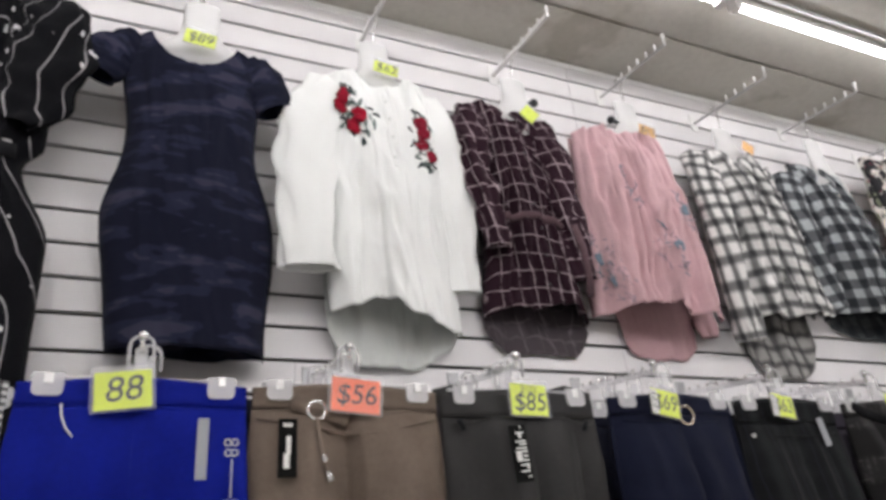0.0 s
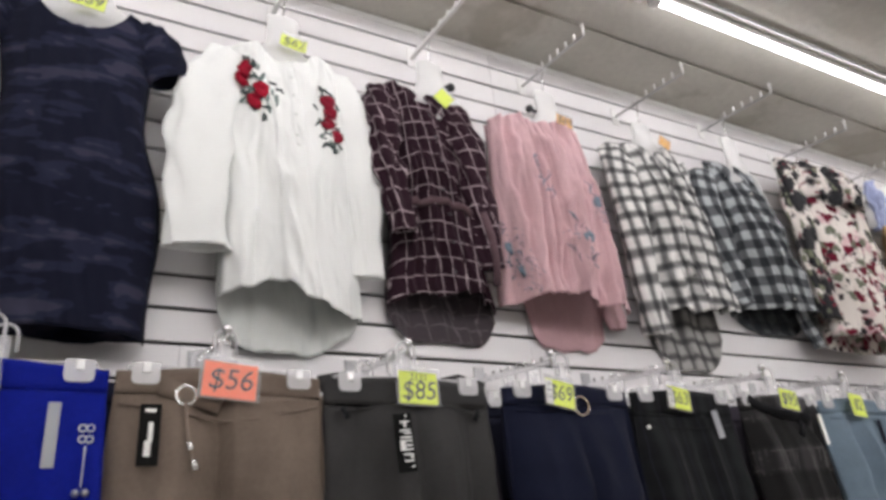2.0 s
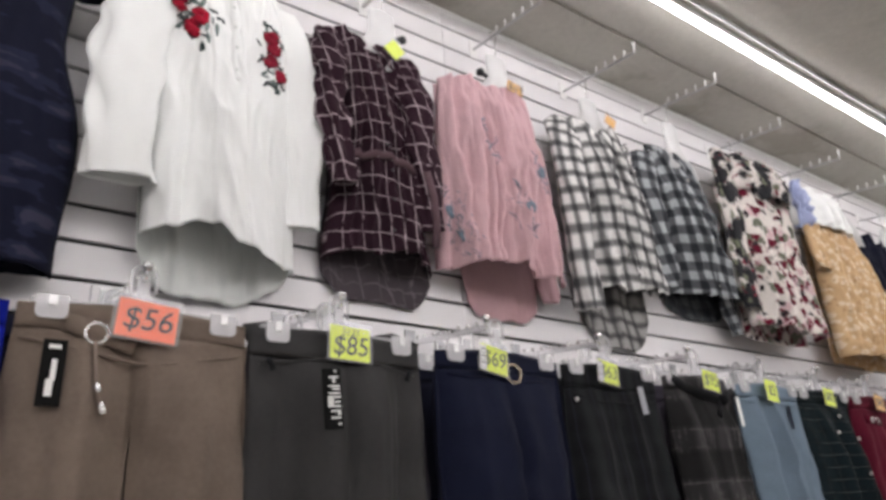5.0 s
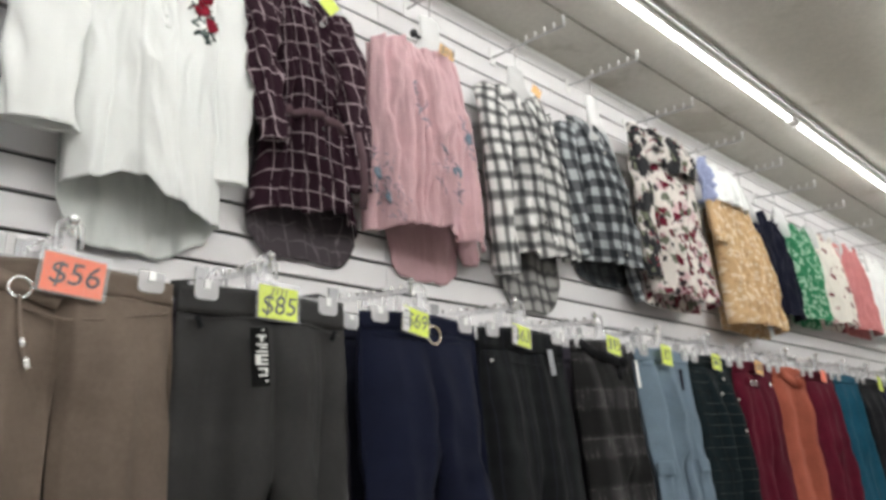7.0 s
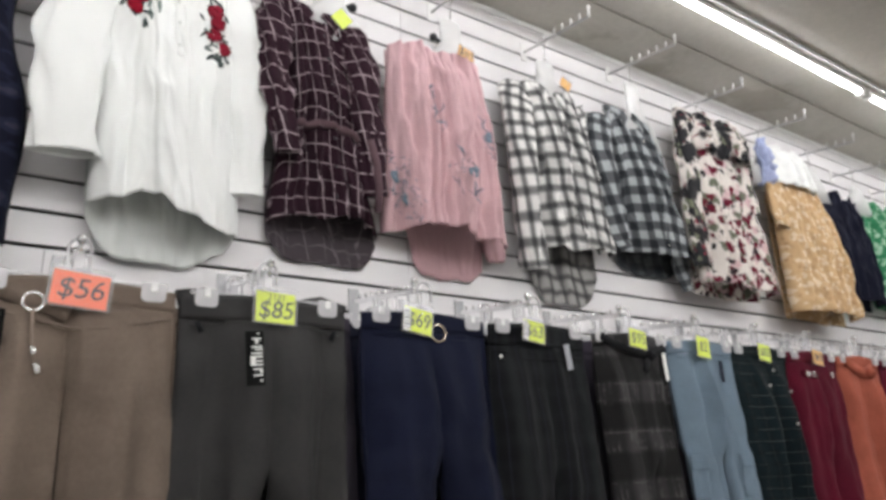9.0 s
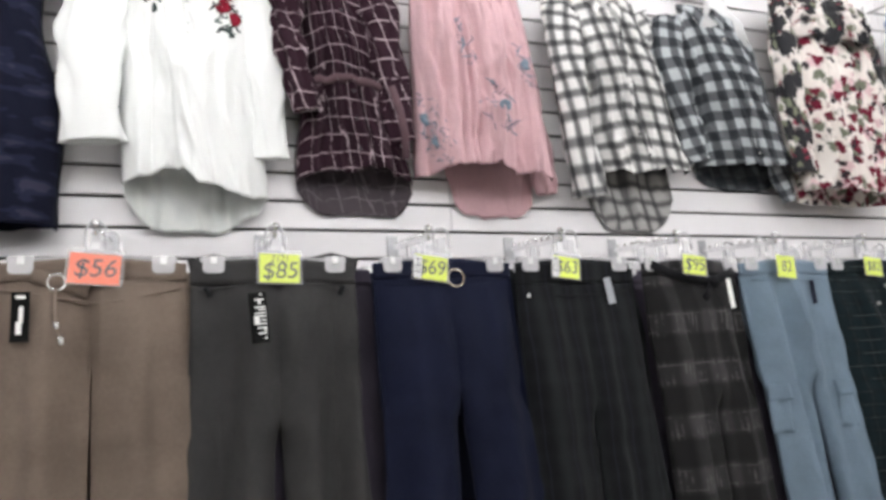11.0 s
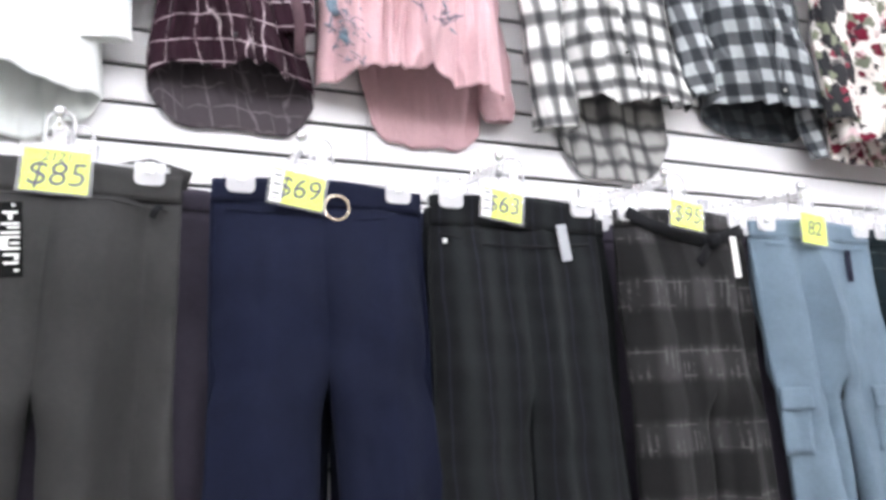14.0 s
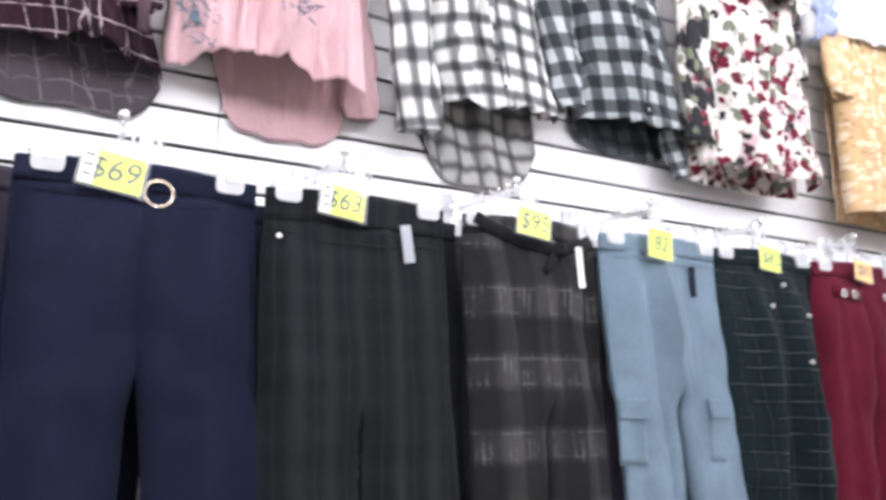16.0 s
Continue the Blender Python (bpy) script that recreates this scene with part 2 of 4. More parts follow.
def tartan_pattern(n):
    """Broad pale blocks with dashed upright streaks in the rows."""
    u, v = n.xy()
    wobble = n.math("MULTIPLY", n.math("SUBTRACT", n.noise(7.0, 2.0), 0.5), 0.012)
    v = n.math("ADD", v, wobble)
    c = n.mix(n.math("MULTIPLY", n.band(u, 0.116, 0.05, 0.006), 0.6), (0.013, 0.0125, 0.013), (0.026, 0.025, 0.026))
    row = n.band(v, 0.165, 0.072, 0.012)
    c = n.mix(n.math("MULTIPLY", row, 0.35), c, (0.042, 0.040, 0.042))
    cross = n.math("MULTIPLY", row, n.band(u, 0.116, 0.05, 0.008))
    c = n.mix(n.math("MULTIPLY", cross, 0.55), c, (0.058, 0.055, 0.057))
    streak = n.math("MULTIPLY", n.math("MULTIPLY", row, n.math("MULTIPLY", n.band(u, 0.058, 0.032, 0.004), n.band(u, 0.0145, 0.0055, 0.002))), n.step(n.noise(26.0, 4.0), 0.42, 0.66))
    pair = n.math("MULTIPLY", n.math("MAXIMUM", n.band(v, 0.165, 0.004, 0.0015, 0.028), n.band(v, 0.165, 0.004, 0.0015, -0.028)), n.step(n.noise(30.0, 3.0), 0.45, 0.62))
    c = n.mix(n.math("MULTIPLY", pair, 0.4), c, (0.15, 0.145, 0.145))
    return n.mix(n.math("MULTIPLY", streak, 0.5), c, (0.15, 0.145, 0.145))


TARTAN = patterned("grey tartan flannel", tartan_pattern)
TEAL_TARTAN = patterned("dark teal tartan", plaid_pattern((0.005, 0.007, 0.008), (0.006, 0.012, 0.015), (0.085, 0.095, 0.098), 0.046, 0.026, 0.0026, 0.006, 0.6, 1.0, 0.15, 0.75))
GINGHAM = patterned("black white gingham", plaid_pattern((0.6, 0.6, 0.6), (0.02, 0.02, 0.02), (0.5, 0.5, 0.5), 0.016, 0.008, 0, 0.001, 0.8))

CAMO = patterned("navy camouflage jersey", camo_pattern)
SNOW = cloth_mat("white cotton", (0.835, 0.845, 0.835), 0.02, 0.9, 0.02, 0.10)
# Greyer white cotton with the tail's shade in its colour; buttons reuse it.
SNOW_SHADED = cloth_mat("sheer white cotton shaded", (0.66, 0.68, 0.66), 0.04, 0.9, 0.1, 0.2)
MAROON = patterned("maroon windowpane", window_pattern((0.024, 0.010, 0.016), (0.55, 0.45, 0.48), 0.054, 0.0036))
MAROON_BELT = cloth_mat("maroon belt cloth", (0.10, 0.062, 0.072))
MAROON_BACK = patterned("maroon windowpane reverse", window_pattern((0.058, 0.048, 0.054), (0.16, 0.14, 0.15), 0.052, 0.004))
# Check darkened for the back tail: shade below the hem painted in.
CHECK_SHADED = patterned("check flannel shaded", plaid_pattern((0.34, 0.33, 0.32), (0.03, 0.03, 0.034), (0.3, 0.3, 0.3), 0.068, 0.024, 0, 0.011, 0.8))
# Darker pink for back tail and far sleeve, their shade coloured in.
PINK_SHADED = cloth_mat("pink cotton shaded", (0.47, 0.30, 0.32), 0.10, 0.95, 0.02, 0.4, 1.2)
PINK = cloth_mat("pink crinkle cotton", (0.60, 0.395, 0.42), 0.10, 0.95, 0.05, 0.6, 2.2)
CHECK = patterned("black white check flannel", plaid_pattern((0.74, 0.73, 0.72), (0.015, 0.016, 0.02), (0.72, 0.7, 0.68), 0.070, 0.029, 0, 0.008, 0.79))
BUFFALO = patterned("grey green buffalo check", plaid_pattern((0.40, 0.42, 0.44), (0.006, 0.008, 0.012), (0.3, 0.3, 0.3), 0.080, 0.041, 0, 0.004, 0.76))
# Near-black version of the check; the back tail's shade sits in the colours.
BUFFALO_SHADED = patterned("buffalo check shaded", plaid_pattern((0.07, 0.075, 0.08), (0.012, 0.014, 0.018), (0.1, 0.1, 0.1), 0.080, 0.040, 0, 0.003, 0.6))
FLORAL = patterned("cream floral print", blot_pattern((0.71, 0.66, 0.62), [((0.62, 0.44, 0.46), 0.34), ((0.15, 0.16, 0.12), 0.36), ((0.13, 0.012, 0.028), 0.36), ((0.035, 0.03, 0.034), 0.28)], 11.5))
FLORAL_DARK = patterned("black floral print", blot_pattern((0.66, 0.61, 0.58), [((0.025, 0.025, 0.028), 0.6), ((0.16, 0.17, 0.12), 0.3), ((0.2, 0.03, 0.05), 0.2)], 14.0))
MUSTARD = patterned("mustard small print", blot_pattern((0.54, 0.36, 0.20), [((0.68, 0.55, 0.39), 0.42), ((0.40, 0.25, 0.13), 0.25)], 30.0))
FAR_FLORAL = patterned("cream sparse flower print", blot_pattern((0.72, 0.68, 0.62), [((0.45, 0.30, 0.28), 0.26), ((0.16, 0.02, 0.035), 0.24)], 8.0))
GREEN_LACE = patterned("green lace", blot_pattern((0.03, 0.17, 0.08), [((0.30, 0.46, 0.34), 0.42)], 30.0))
ROSE = cloth_mat("dusty rose knit", (0.52, 0.20, 0.20), 0.15, crinkle=1.0)
LILAC = cloth_mat("lilac blue satin", (0.40, 0.45, 0.66), 0.1, 0.5)
VINE = patterned("black vine print", vine_pattern)
RED_THREAD = cloth_mat("red embroidery", (0.22, 0.007, 0.02), 0.65, weave=0.5)
PINK_THREAD = cloth_mat("pale red embroidery", (0.30, 0.018, 0.04), 0.6, weave=0.5)
LEAF_THREAD = cloth_mat("grey green embroidery", (0.045, 0.06, 0.06), 0.3, weave=0.5)
PALE_LEAF = cloth_mat("pale grey green embroidery", (0.16, 0.20, 0.19), 0.3, weave=0.5)
SPRIG_THREAD = cloth_mat("dusk grey embroidery", (0.20, 0.18, 0.22), 0.3, weave=0.5)
SKY_THREAD = cloth_mat("grey blue embroidery", (0.19, 0.25, 0.31), 0.3, weave=0.5)


# ---- building helpers ----
def mesh_ob(name, verts, faces, material, parent=None, label="", uvs=None, smooth=True, thick=0.0):
    me = bpy.data.meshes.new(name)
    me.from_pydata(verts, [], faces)
    me.materials.append(material)
    if uvs is not None:
        layer = me.uv_layers.new(name="UVMap")
        idx = np.empty(len(me.loops), dtype=np.int32)
        me.loops.foreach_get("vertex_index", idx)
        layer.data.foreach_set("uv", np.asarray(uvs, dtype=np.float32)[idx].ravel())
    if smooth:
        me.polygons.foreach_set("use_smooth", [True] * len(me.polygons))
    me.update()
    ob = new(name, me)
    if parent:
        ob.parent = parent
    if label:
        tagged(ob, label)
    if thick:
        mod = ob.modifiers.new("thickness", "SOLIDIFY")
        mod.thickness, mod.offset = thick, 0
    return ob


def part(name, bm, material, parent=None, label="", smooth=False):
    me = bpy.data.meshes.new(name)
    bm.normal_update()
    bm.to_mesh(me)
    bm.free()
    me.materials.append(material)
    if smooth:
        me.polygons.foreach_set("use_smooth", [True] * len(me.polygons))
    ob = new(name, me)
    if parent:
        ob.parent = parent
    if label:
        tagged(ob, label)
    return ob


def thing(name, label, category, at=(0, 0, 0), group="", kind=""):
    ob = new(name)
    ob.location = at
    ob.empty_display_size = 0.05
    return tagged(ob, label, category, group, kind)


def box_bm(lo, hi, bevel=0.0):
    bm = bmesh.new()
    bmesh.ops.create_cube(bm, size=1)
    for v in bm.verts:
        v.co = Vector([lo[i] + (v.co[i] + 0.5) * (hi[i] - lo[i]) for i in range(3)])
    if bevel:
        bmesh.ops.bevel(bm, geom=bm.edges[:], offset=bevel, segments=2, affect="EDGES", profile=0.5)
    return bm


def profile_bm(points, x0, x1):
    """A solid with that outline across the wall's normal, drawn out along x."""
    bm = bmesh.new()
    ends = [[bm.verts.new((x, p[0], p[1])) for p in points] for x in (x0, x1)]
    n = len(points)
    bm.faces.new(ends[0][::-1])
    bm.faces.new(ends[1])
    for k in range(n):
        bm.faces.new((ends[0][k], ends[0][(k + 1) % n], ends[1][(k + 1) % n], ends[1][k]))
    bmesh.ops.recalc_face_normals(bm, faces=bm.faces)
    return bm


def join_bm(*parts):
    out = bmesh.new()
    for b in parts:
        me = bpy.data.meshes.new("tmp")
        b.to_mesh(me)
        b.free()
        out.from_mesh(me)
        bpy.data.meshes.remove(me)
    return out


def tube_bm(points, radius, sides=10, cap=True):
    """A round rod along points."""
    bm = bmesh.new()
    pts = [Vector(p) for p in points]
    rings = []
    for i, p in enumerate(pts):
        d = (pts[min(i + 1, len(pts) - 1)] - pts[max(i - 1, 0)]).normalized()
        a = d.orthogonal().normalized() if i == 0 else (rings_a - d * rings_a.dot(d)).normalized()
        rings_a = a
        b = d.cross(a)
        r = radius[i] if isinstance(radius, (list, tuple)) else radius
        rings.append([bm.verts.new(p + r * (math.cos(k * math.tau / sides) * a + math.sin(k * math.tau / sides) * b)) for k in range(sides)])
    for r0, r1 in zip(rings, rings[1:]):
        for k in range(sides):
            bm.faces.new((r0[k], r0[(k + 1) % sides], r1[(k + 1) % sides], r1[k]))
    if cap:
        bm.faces.new(rings[0][::-1])
        bm.faces.new(rings[-1])
    return bm


def ball_bm(at, r, u=12, v=8):
    bm = bmesh.new()
    bmesh.ops.create_uvsphere(bm, u_segments=u, v_segments=v, radius=r)
    bmesh.ops.translate(bm, verts=bm.verts, vec=at)
    return bm


def arc(centre, r, a0, a1, n=12, plane="xz"):
    out = []
    for i in range(n + 1):
        a = radians(a0 + (a1 - a0) * i / n)
        c, s = r * math.cos(a), r * math.sin(a)
        out.append((centre[0] + c, centre[1], centre[2] + s) if plane == "xz" else (centre[0], centre[1] + c, centre[2] + s))
    return out


def lerp_profile(profile, v):
    for (a, wa), (b, wb) in zip(profile, profile[1:]):
        if v <= b:
            f = (v - a) / (b - a)
            f = f * f * (3 - 2 * f)
            return wa + (wb - wa) * f
    return profile[-1][1]


def sheet(name, fn, nu, nv, material, parent, label="", closed=False, thick=0.003):
    """A cloth grid from fn(u, v) -> (x, y, z, s, t): place and pattern place in metres."""
    verts, uvs, faces = [], [], []
    for j in range(nv + 1):
        for i in range(nu + 1):
            x, y, z, s, t = fn(i / nu, j / nv)
            verts.append((x, y, z))
            uvs.append((s, t))
    for j in range(nv):
        for i in range(nu):
            a = j * (nu + 1) + i
            faces.append((a, a + nu + 1, a + nu + 2, a + 1))
    return mesh_ob(name, verts, faces, material, parent, label, uvs, True, thick)


def wob(x, y, seed):
    return noise.noise((x, y, seed * 7.31))


def ridge(x, y, seed):
    """A field of sharp creases with round bellies between them."""
    return 0.4 - 2.0 * abs(noise.noise((x, y, seed * 5.17)))


def along(profile, x):
    """Straight pieces between (place, value) pairs."""
    if x <= profile[0][0]:
        return profile[0][1]
    for (a, wa), (b, wb) in zip(profile, profile[1:]):
        if x <= b:
            return wa + (wb - wa) * (x - a) / (b - a)
    return profile[-1][1]


# ---- tops ----
def torso(parent, name, material, cx, z_top, z_hem, half, neck, drop, y_side, depth, seed, back=False, slope=0.045, curve=0.0,
          fold=0.012, folds=5.0, lean=0.0, hem_wave=0.006, pleats=(), rest=None, label="", nu=96, nv=80, hem_line=(), steps=(), arch=0.0, fan=0.0):
    """The front or back panel of a top: half is a profile of half widths from shoulder to hem."""
    def fn(a, b):
        u = 2 * a - 1
        w = lerp_profile(half, b)
        top = z_top - slope * abs(u) ** 1.4
        x_in = abs(u) * half[0][1]
        if x_in < neck:
            top -= drop * (1 - (x_in / neck) ** 2) ** 0.75
        hem = z_hem + curve * abs(u) ** (5.0 if back else 2.5) + hem_wave * (2.2 * wob(u * 2.2, 0.3, seed + 1) + 1.0 * wob(u * 6, 0.7, seed + 2))
        if hem_line:
            hem += lerp_profile(hem_line, u)
        z = top + (hem - top) * b
        bulge = depth * (0.35 + 0.65 * math.sin(min(1, b * 1.6 + 0.1) * math.pi * 0.5)) * max(0.0, 1 - abs(u) ** 2.6) ** 0.5
        grow = 0.25 + 0.75 * b
        sway = u + 0.10 * math.sin(2.4 * b + seed) + 0.12 * wob(u * 1.5, b * 1.6, seed + 7)
        f = fold * (grow * (0.5 * math.sin(u * folds * 2 + seed + 1.5 * math.sin(b * 3 + seed) + 2 * wob(u, b, seed)) + 1.2 * wob(u * 2.5, b * 2.2, seed) + 0.6 * wob(u * 6, b * 2.5, seed + 3))
                    + (0.4 + 0.6 * b) * 2.6 * ridge(sway * folds * 0.6, b * 0.6, seed + 6) + 1.3 * ridge(u * 2.6 + 2.2 * b, b * 3.4 - 1.4 * u, seed + 8) + 0.6 * ridge(u * 6 - b, b * 7, seed + 4))
        for p0, deep in pleats:
            f -= deep * (0.3 + 0.7 * b) * math.exp(-((u - p0 - 0.08 * math.sin(2 * b + seed)) / 0.045) ** 2)
        for p0, deep in steps:
            g = min(1.0, max(0.0, (u - p0 - 0.10 * (b - 0.5)) / 0.035))
            f += deep * (0.25 + 0.75 * b) * g * math.exp(-max(0.0, u - p0) * 2.2)
        edge = min(1.0, 4 * (1 - abs(u)) + 0.1)
        side = y_side if rest is None else y_side + (rest[0] + (rest[1] - rest[0]) * a - y_side) * b
        x = cx + lean * b + w * u + 0.006 * wob(b * 6, u, seed + 5)
        y = side - bulge - f * edge if not back else min(side + 0.4 * bulge + 0.3 * f * edge, -0.014)
        return x, y, z, w * u * (1 + fan * (1 - b)) + 0.9 * f, z + arch * u * u * (1.15 - b) + 0.5 * f
    return sheet("back" if back else name, fn, nu, nv, material, parent, label)


def swung(points, lean, rest, z0=2.75, z1=2.0):
    """Sleeve points carried along with a top whose hem swings sideways and back to the wall."""
    out = []
    for x, y, z in points:
        g = (z0 - z) / (z0 - z1)
        out.append((x + lean * g, y + rest * g, z))
    return out


def sleeve(parent, material, points, radii, seed, flat=0.42, label="", name="sleeve", n=46, sides=36, fold=0.011):
    """A flattened cloth tube along three or more points."""
    pts = [Vector(p) for p in points]

    def at(f):
        f *= len(pts) - 1
        i = min(int(f), len(pts) - 2)
        g = f - i
        p0, p1, p2, p3 = pts[max(i - 1, 0)], pts[i], pts[i + 1], pts[min(i + 2, len(pts) - 1)]
        return 0.5 * ((2 * p1) + (p2 - p0) * g + (2 * p0 - 5 * p1 + 4 * p2 - p3) * g * g + (3 * p1 - p0 - 3 * p2 + p3) * g ** 3)

    length = sum((b - a).length for a, b in zip(pts, pts[1:]))

    def fn(a, b):
        c = at(b)
        d = (at(min(1, b + 0.02)) - at(max(0, b - 0.02))).normalized()
        side = d.cross(Vector((0, 1, 0)))
        side = side.normalized() if side.length > 0.1 else Vector((1, 0, 0))
        out = side.cross(d).normalized()
        f = b * (len(radii) - 1)
        i = min(int(f), len(radii) - 2)
        r = radii[i] + (radii[i + 1] - radii[i]) * (f - i)
        ang = a * math.tau
        rr = r + fold * (wob(math.cos(ang) * 1.5 + 3, b * 7 + math.sin(ang), seed) * 2 + 0.2 * math.sin(b * 34 + 3 * math.cos(ang) + seed) * b + 1.1 * ridge(math.cos(ang) * 1.1 + 2.5 * b, b * 5.5 + math.sin(ang), seed + 3) + 0.9 * ridge(math.cos(ang) * 2.2 - b, b * 1.6 + math.sin(ang), seed + 5))
        p = c + side * rr * math.cos(ang) + out * rr * flat * math.sin(ang)
        return p.x, p.y, p.z, a * math.tau * r, b * length
    return sheet(name, fn, sides, n, material, parent, label)


def strip(parent, name, material, points, width, thick, label=""):
    """A flat ribbon lying towards the aisle along points."""
    verts, faces = [], []
    pts = [Vector(p) for p in points]
    for i, p in enumerate(pts):
        d = (pts[min(i + 1, len(pts) - 1)] - pts[max(i - 1, 0)]).normalized()
        s = d.cross(Vector((0, 1, 0))).normalized() * width / 2
        o = Vector((0, thick / 2, 0))
        verts += [p - s - o, p + s - o, p + s + o, p - s + o]
    n = len(pts)
    for i in range(n - 1):
        a, b = 4 * i, 4 * i + 4
        for k in range(4):
            faces.append((a + k, a + (k + 1) % 4, b + (k + 1) % 4, b + k))
    faces += [(0, 3, 2, 1), (4 * n - 4, 4 * n - 3, 4 * n - 2, 4 * n - 1)]
    uv = [(v.x, v.z) for v in verts]
    return mesh_ob(name, [tuple(v) for v in verts], faces, material, parent, label, uv, True)


def front_y(ob, x, z):
    """The foremost y of a panel near a place on it."""
    best, y = 1e9, 0
    for v in ob.data.vertices:
        d = (v.co.x - x) ** 2 + (v.co.z - z) ** 2
        if d < best:
            best, y = d, v.co.y
    return y


def collar(parent, material, cx, z, half, y, depth, label=""):
    """Two turned-down leaves that end in points, and the band behind the neck."""
    for s in (-1, 1):
        def fn(a, b, s=s):
            g = a ** 0.9
            x = cx + s * half * (1.12 - 0.98 * g) + s * b * (0.02 + 0.03 * a)
            yy = y + 0.03 - depth * math.sin(g * math.pi / 2) - 0.022 * math.sin(b * math.pi * 0.6)
            zz = z + 0.022 - 0.075 * g ** 1.5 - b * (0.035 + 0.04 * a)
            return x, yy, zz, a * 0.11, b * 0.06
        sheet("collar", fn, 14, 6, material, parent, label, thick=0.004)
    sleeve(parent, material, [(cx - half, y + 0.03, z), (cx, y + 0.06, z + 0.025), (cx + half, y + 0.03, z)], [0.024, 0.028, 0.024], 2, 0.3, label, "neckband", 10, 10, 0.001)


def buttons(parent, front, material, cx, z0, z1, n, lean=0.0):
    for k in range(n):
        z = z0 + (z1 - z0) * k / (n - 1)
        x = cx + lean * k / n
        bm = bmesh.new()
        bmesh.ops.create_cone(bm, cap_ends=True, segments=10, radius1=0.0065, radius2=0.005, depth=0.004, matrix=pose(x, front_y(front, x, z) - 0.004, z, 90))
        part("button", bm, material, parent, "", True)


def blossom_bm(front, x, z, r, petals, rng):
    """A flat embroidered flower of overlapping petals that follows the cloth."""
    bm = bmesh.new()
    y = front_y(front, x, z) - 0.004
    for k in range(petals):
        a = k * math.tau / petals + rng.uniform(-0.3, 0.3)
        rad = r * rng.uniform(0.45, 0.62)
        m = Matrix.Translation((x + r * 0.5 * math.cos(a), y - 0.001 * (k % 3), z + r * 0.5 * math.sin(a))) @ pose(0, 0, 0, 90, 0, 0) @ Matrix.Diagonal((1, rng.uniform(0.65, 1), 0.09, 1))
        bmesh.ops.create_uvsphere(bm, u_segments=8, v_segments=5, radius=rad, matrix=m)
    return bm


def leaf_bm(front, x, z, length, angle, rng, slim=1.0):
    bm = bmesh.new()
    y = front_y(front, x, z) - 0.003
    m = Matrix.Translation((x, y, z)) @ pose(0, 0, 0, 0, -math.degrees(angle), 0) @ Matrix.Diagonal((1, 0.07, 0.38 * slim, 1))
    bmesh.ops.create_uvsphere(bm, u_segments=8, v_segments=5, radius=length / 2, matrix=m)
    return bm


def embroidery(parent, front, x, z, size, seed, flower, leaf, flowers=3, leaves=9, tall=1.6, tilt=0.25, slim=1.0, second=None, bloom=1.0):
    """A spray of flowers down a leaning stem, thick with leaves."""
    rng = random.Random(seed)
    for k in range(flowers):
        g = 0.5 - (k + 0.5) / flowers
        fx, fz = x - tilt * g * size * tall + size * rng.uniform(-0.16, 0.16), z + size * tall * g * 0.7
        part("blossom", blossom_bm(front, fx, fz, bloom * size * rng.uniform(0.22, 0.33), 8, rng), flower, parent, "", True)
    for k in range(leaves):
        g = rng.uniform(-0.55, 0.55)
        spread = 0.42 * math.cos(g * 2.4)
        lx, lz = x - tilt * g * size * tall + size * rng.gauss(0, spread * 0.7), z + size * tall * g
        part("leaf", leaf_bm(front, lx, lz, size * rng.uniform(0.24, 0.46), rng.uniform(0, math.pi), rng, slim), leaf if k % 3 else second or SKY_THREAD, parent, "", True)


def top_hanger(cx, y, z_arm, z_neck, wide=0.11, knob=0.0, label="white plastic form hanger on a wall arm"):
    """A plastic half form with a neck and a hook over the arm."""
    h = thing("garment_hanger", label, "hanger", (cx, y, z_arm), "form hangers")
    dz = z_neck - z_arm
    hook = arc((0, 0, -0.004), 0.017, 200, -60, 14, "xz") + [(0, 0, -0.125)]
    part("hook", tube_bm(hook, 0.0028, 8), CHROME, h, "", True)
    bm = bmesh.new()
    rows = [(-0.105, 0.018, 0.006), (-0.112, 0.05, 0.009), (-0.13, 0.055, 0.01), (dz * 0.7, 0.054, 0.016), (dz + 0.045, 0.056, 0.025), (dz + 0.005, 0.075, 0.035), (dz - 0.035, wide * 1.15, 0.042), (dz - 0.14, wide * 1.3, 0.05)]
    rings = []
    for z, w, d in rows:
        rings.append([bm.verts.new((w * math.cos(k * math.tau / 20), d * math.sin(k * math.tau / 20), z)) for k in range(20)])
    for a, b in zip(rings, rings[1:]):
        for k in range(20):
            bm.faces.new((a[k], a[(k + 1) % 20], b[(k + 1) % 20], b[k]))
    bm.faces.new(rings[0])
    bm.faces.new(rings[-1][::-1])
    bmesh.ops.recalc_face_normals(bm, faces=bm.faces)
    part("form", bm, MILKY, h, "", True)
    if knob:
        part("knob", join_bm(ball_bm((knob, 0.0, dz + 0.055), 0.017, 10, 7), tube_bm([(knob * 0.6, 0, dz + 0.045), (knob, 0, dz + 0.055)], 0.009, 8)), DARK_BUTTON, h, "black plastic size knob", True)
    return h


def word(text, size, material, parent, at, tilt=0.0, name="writing", bold=0.0):
    cu = bpy.data.curves.new("text", "FONT")
    cu.body, cu.size, cu.extrude, cu.offset, cu.align_x, cu.align_y = text, size, 0.0004, bold, "CENTER", "CENTER"
    cu.shear = 0.16
    tmp = new("tmp_text", cu)
    bpy.context.view_layer.update()
    me = bpy.data.meshes.new_from_object(tmp.evaluated_get(bpy.context.evaluated_depsgraph_get()))
    bpy.data.objects.remove(tmp)
    bpy.data.curves.remove(cu)
    me.materials.clear()
    me.materials.append(material)
    ob = new(name, me)
    ob.parent = parent
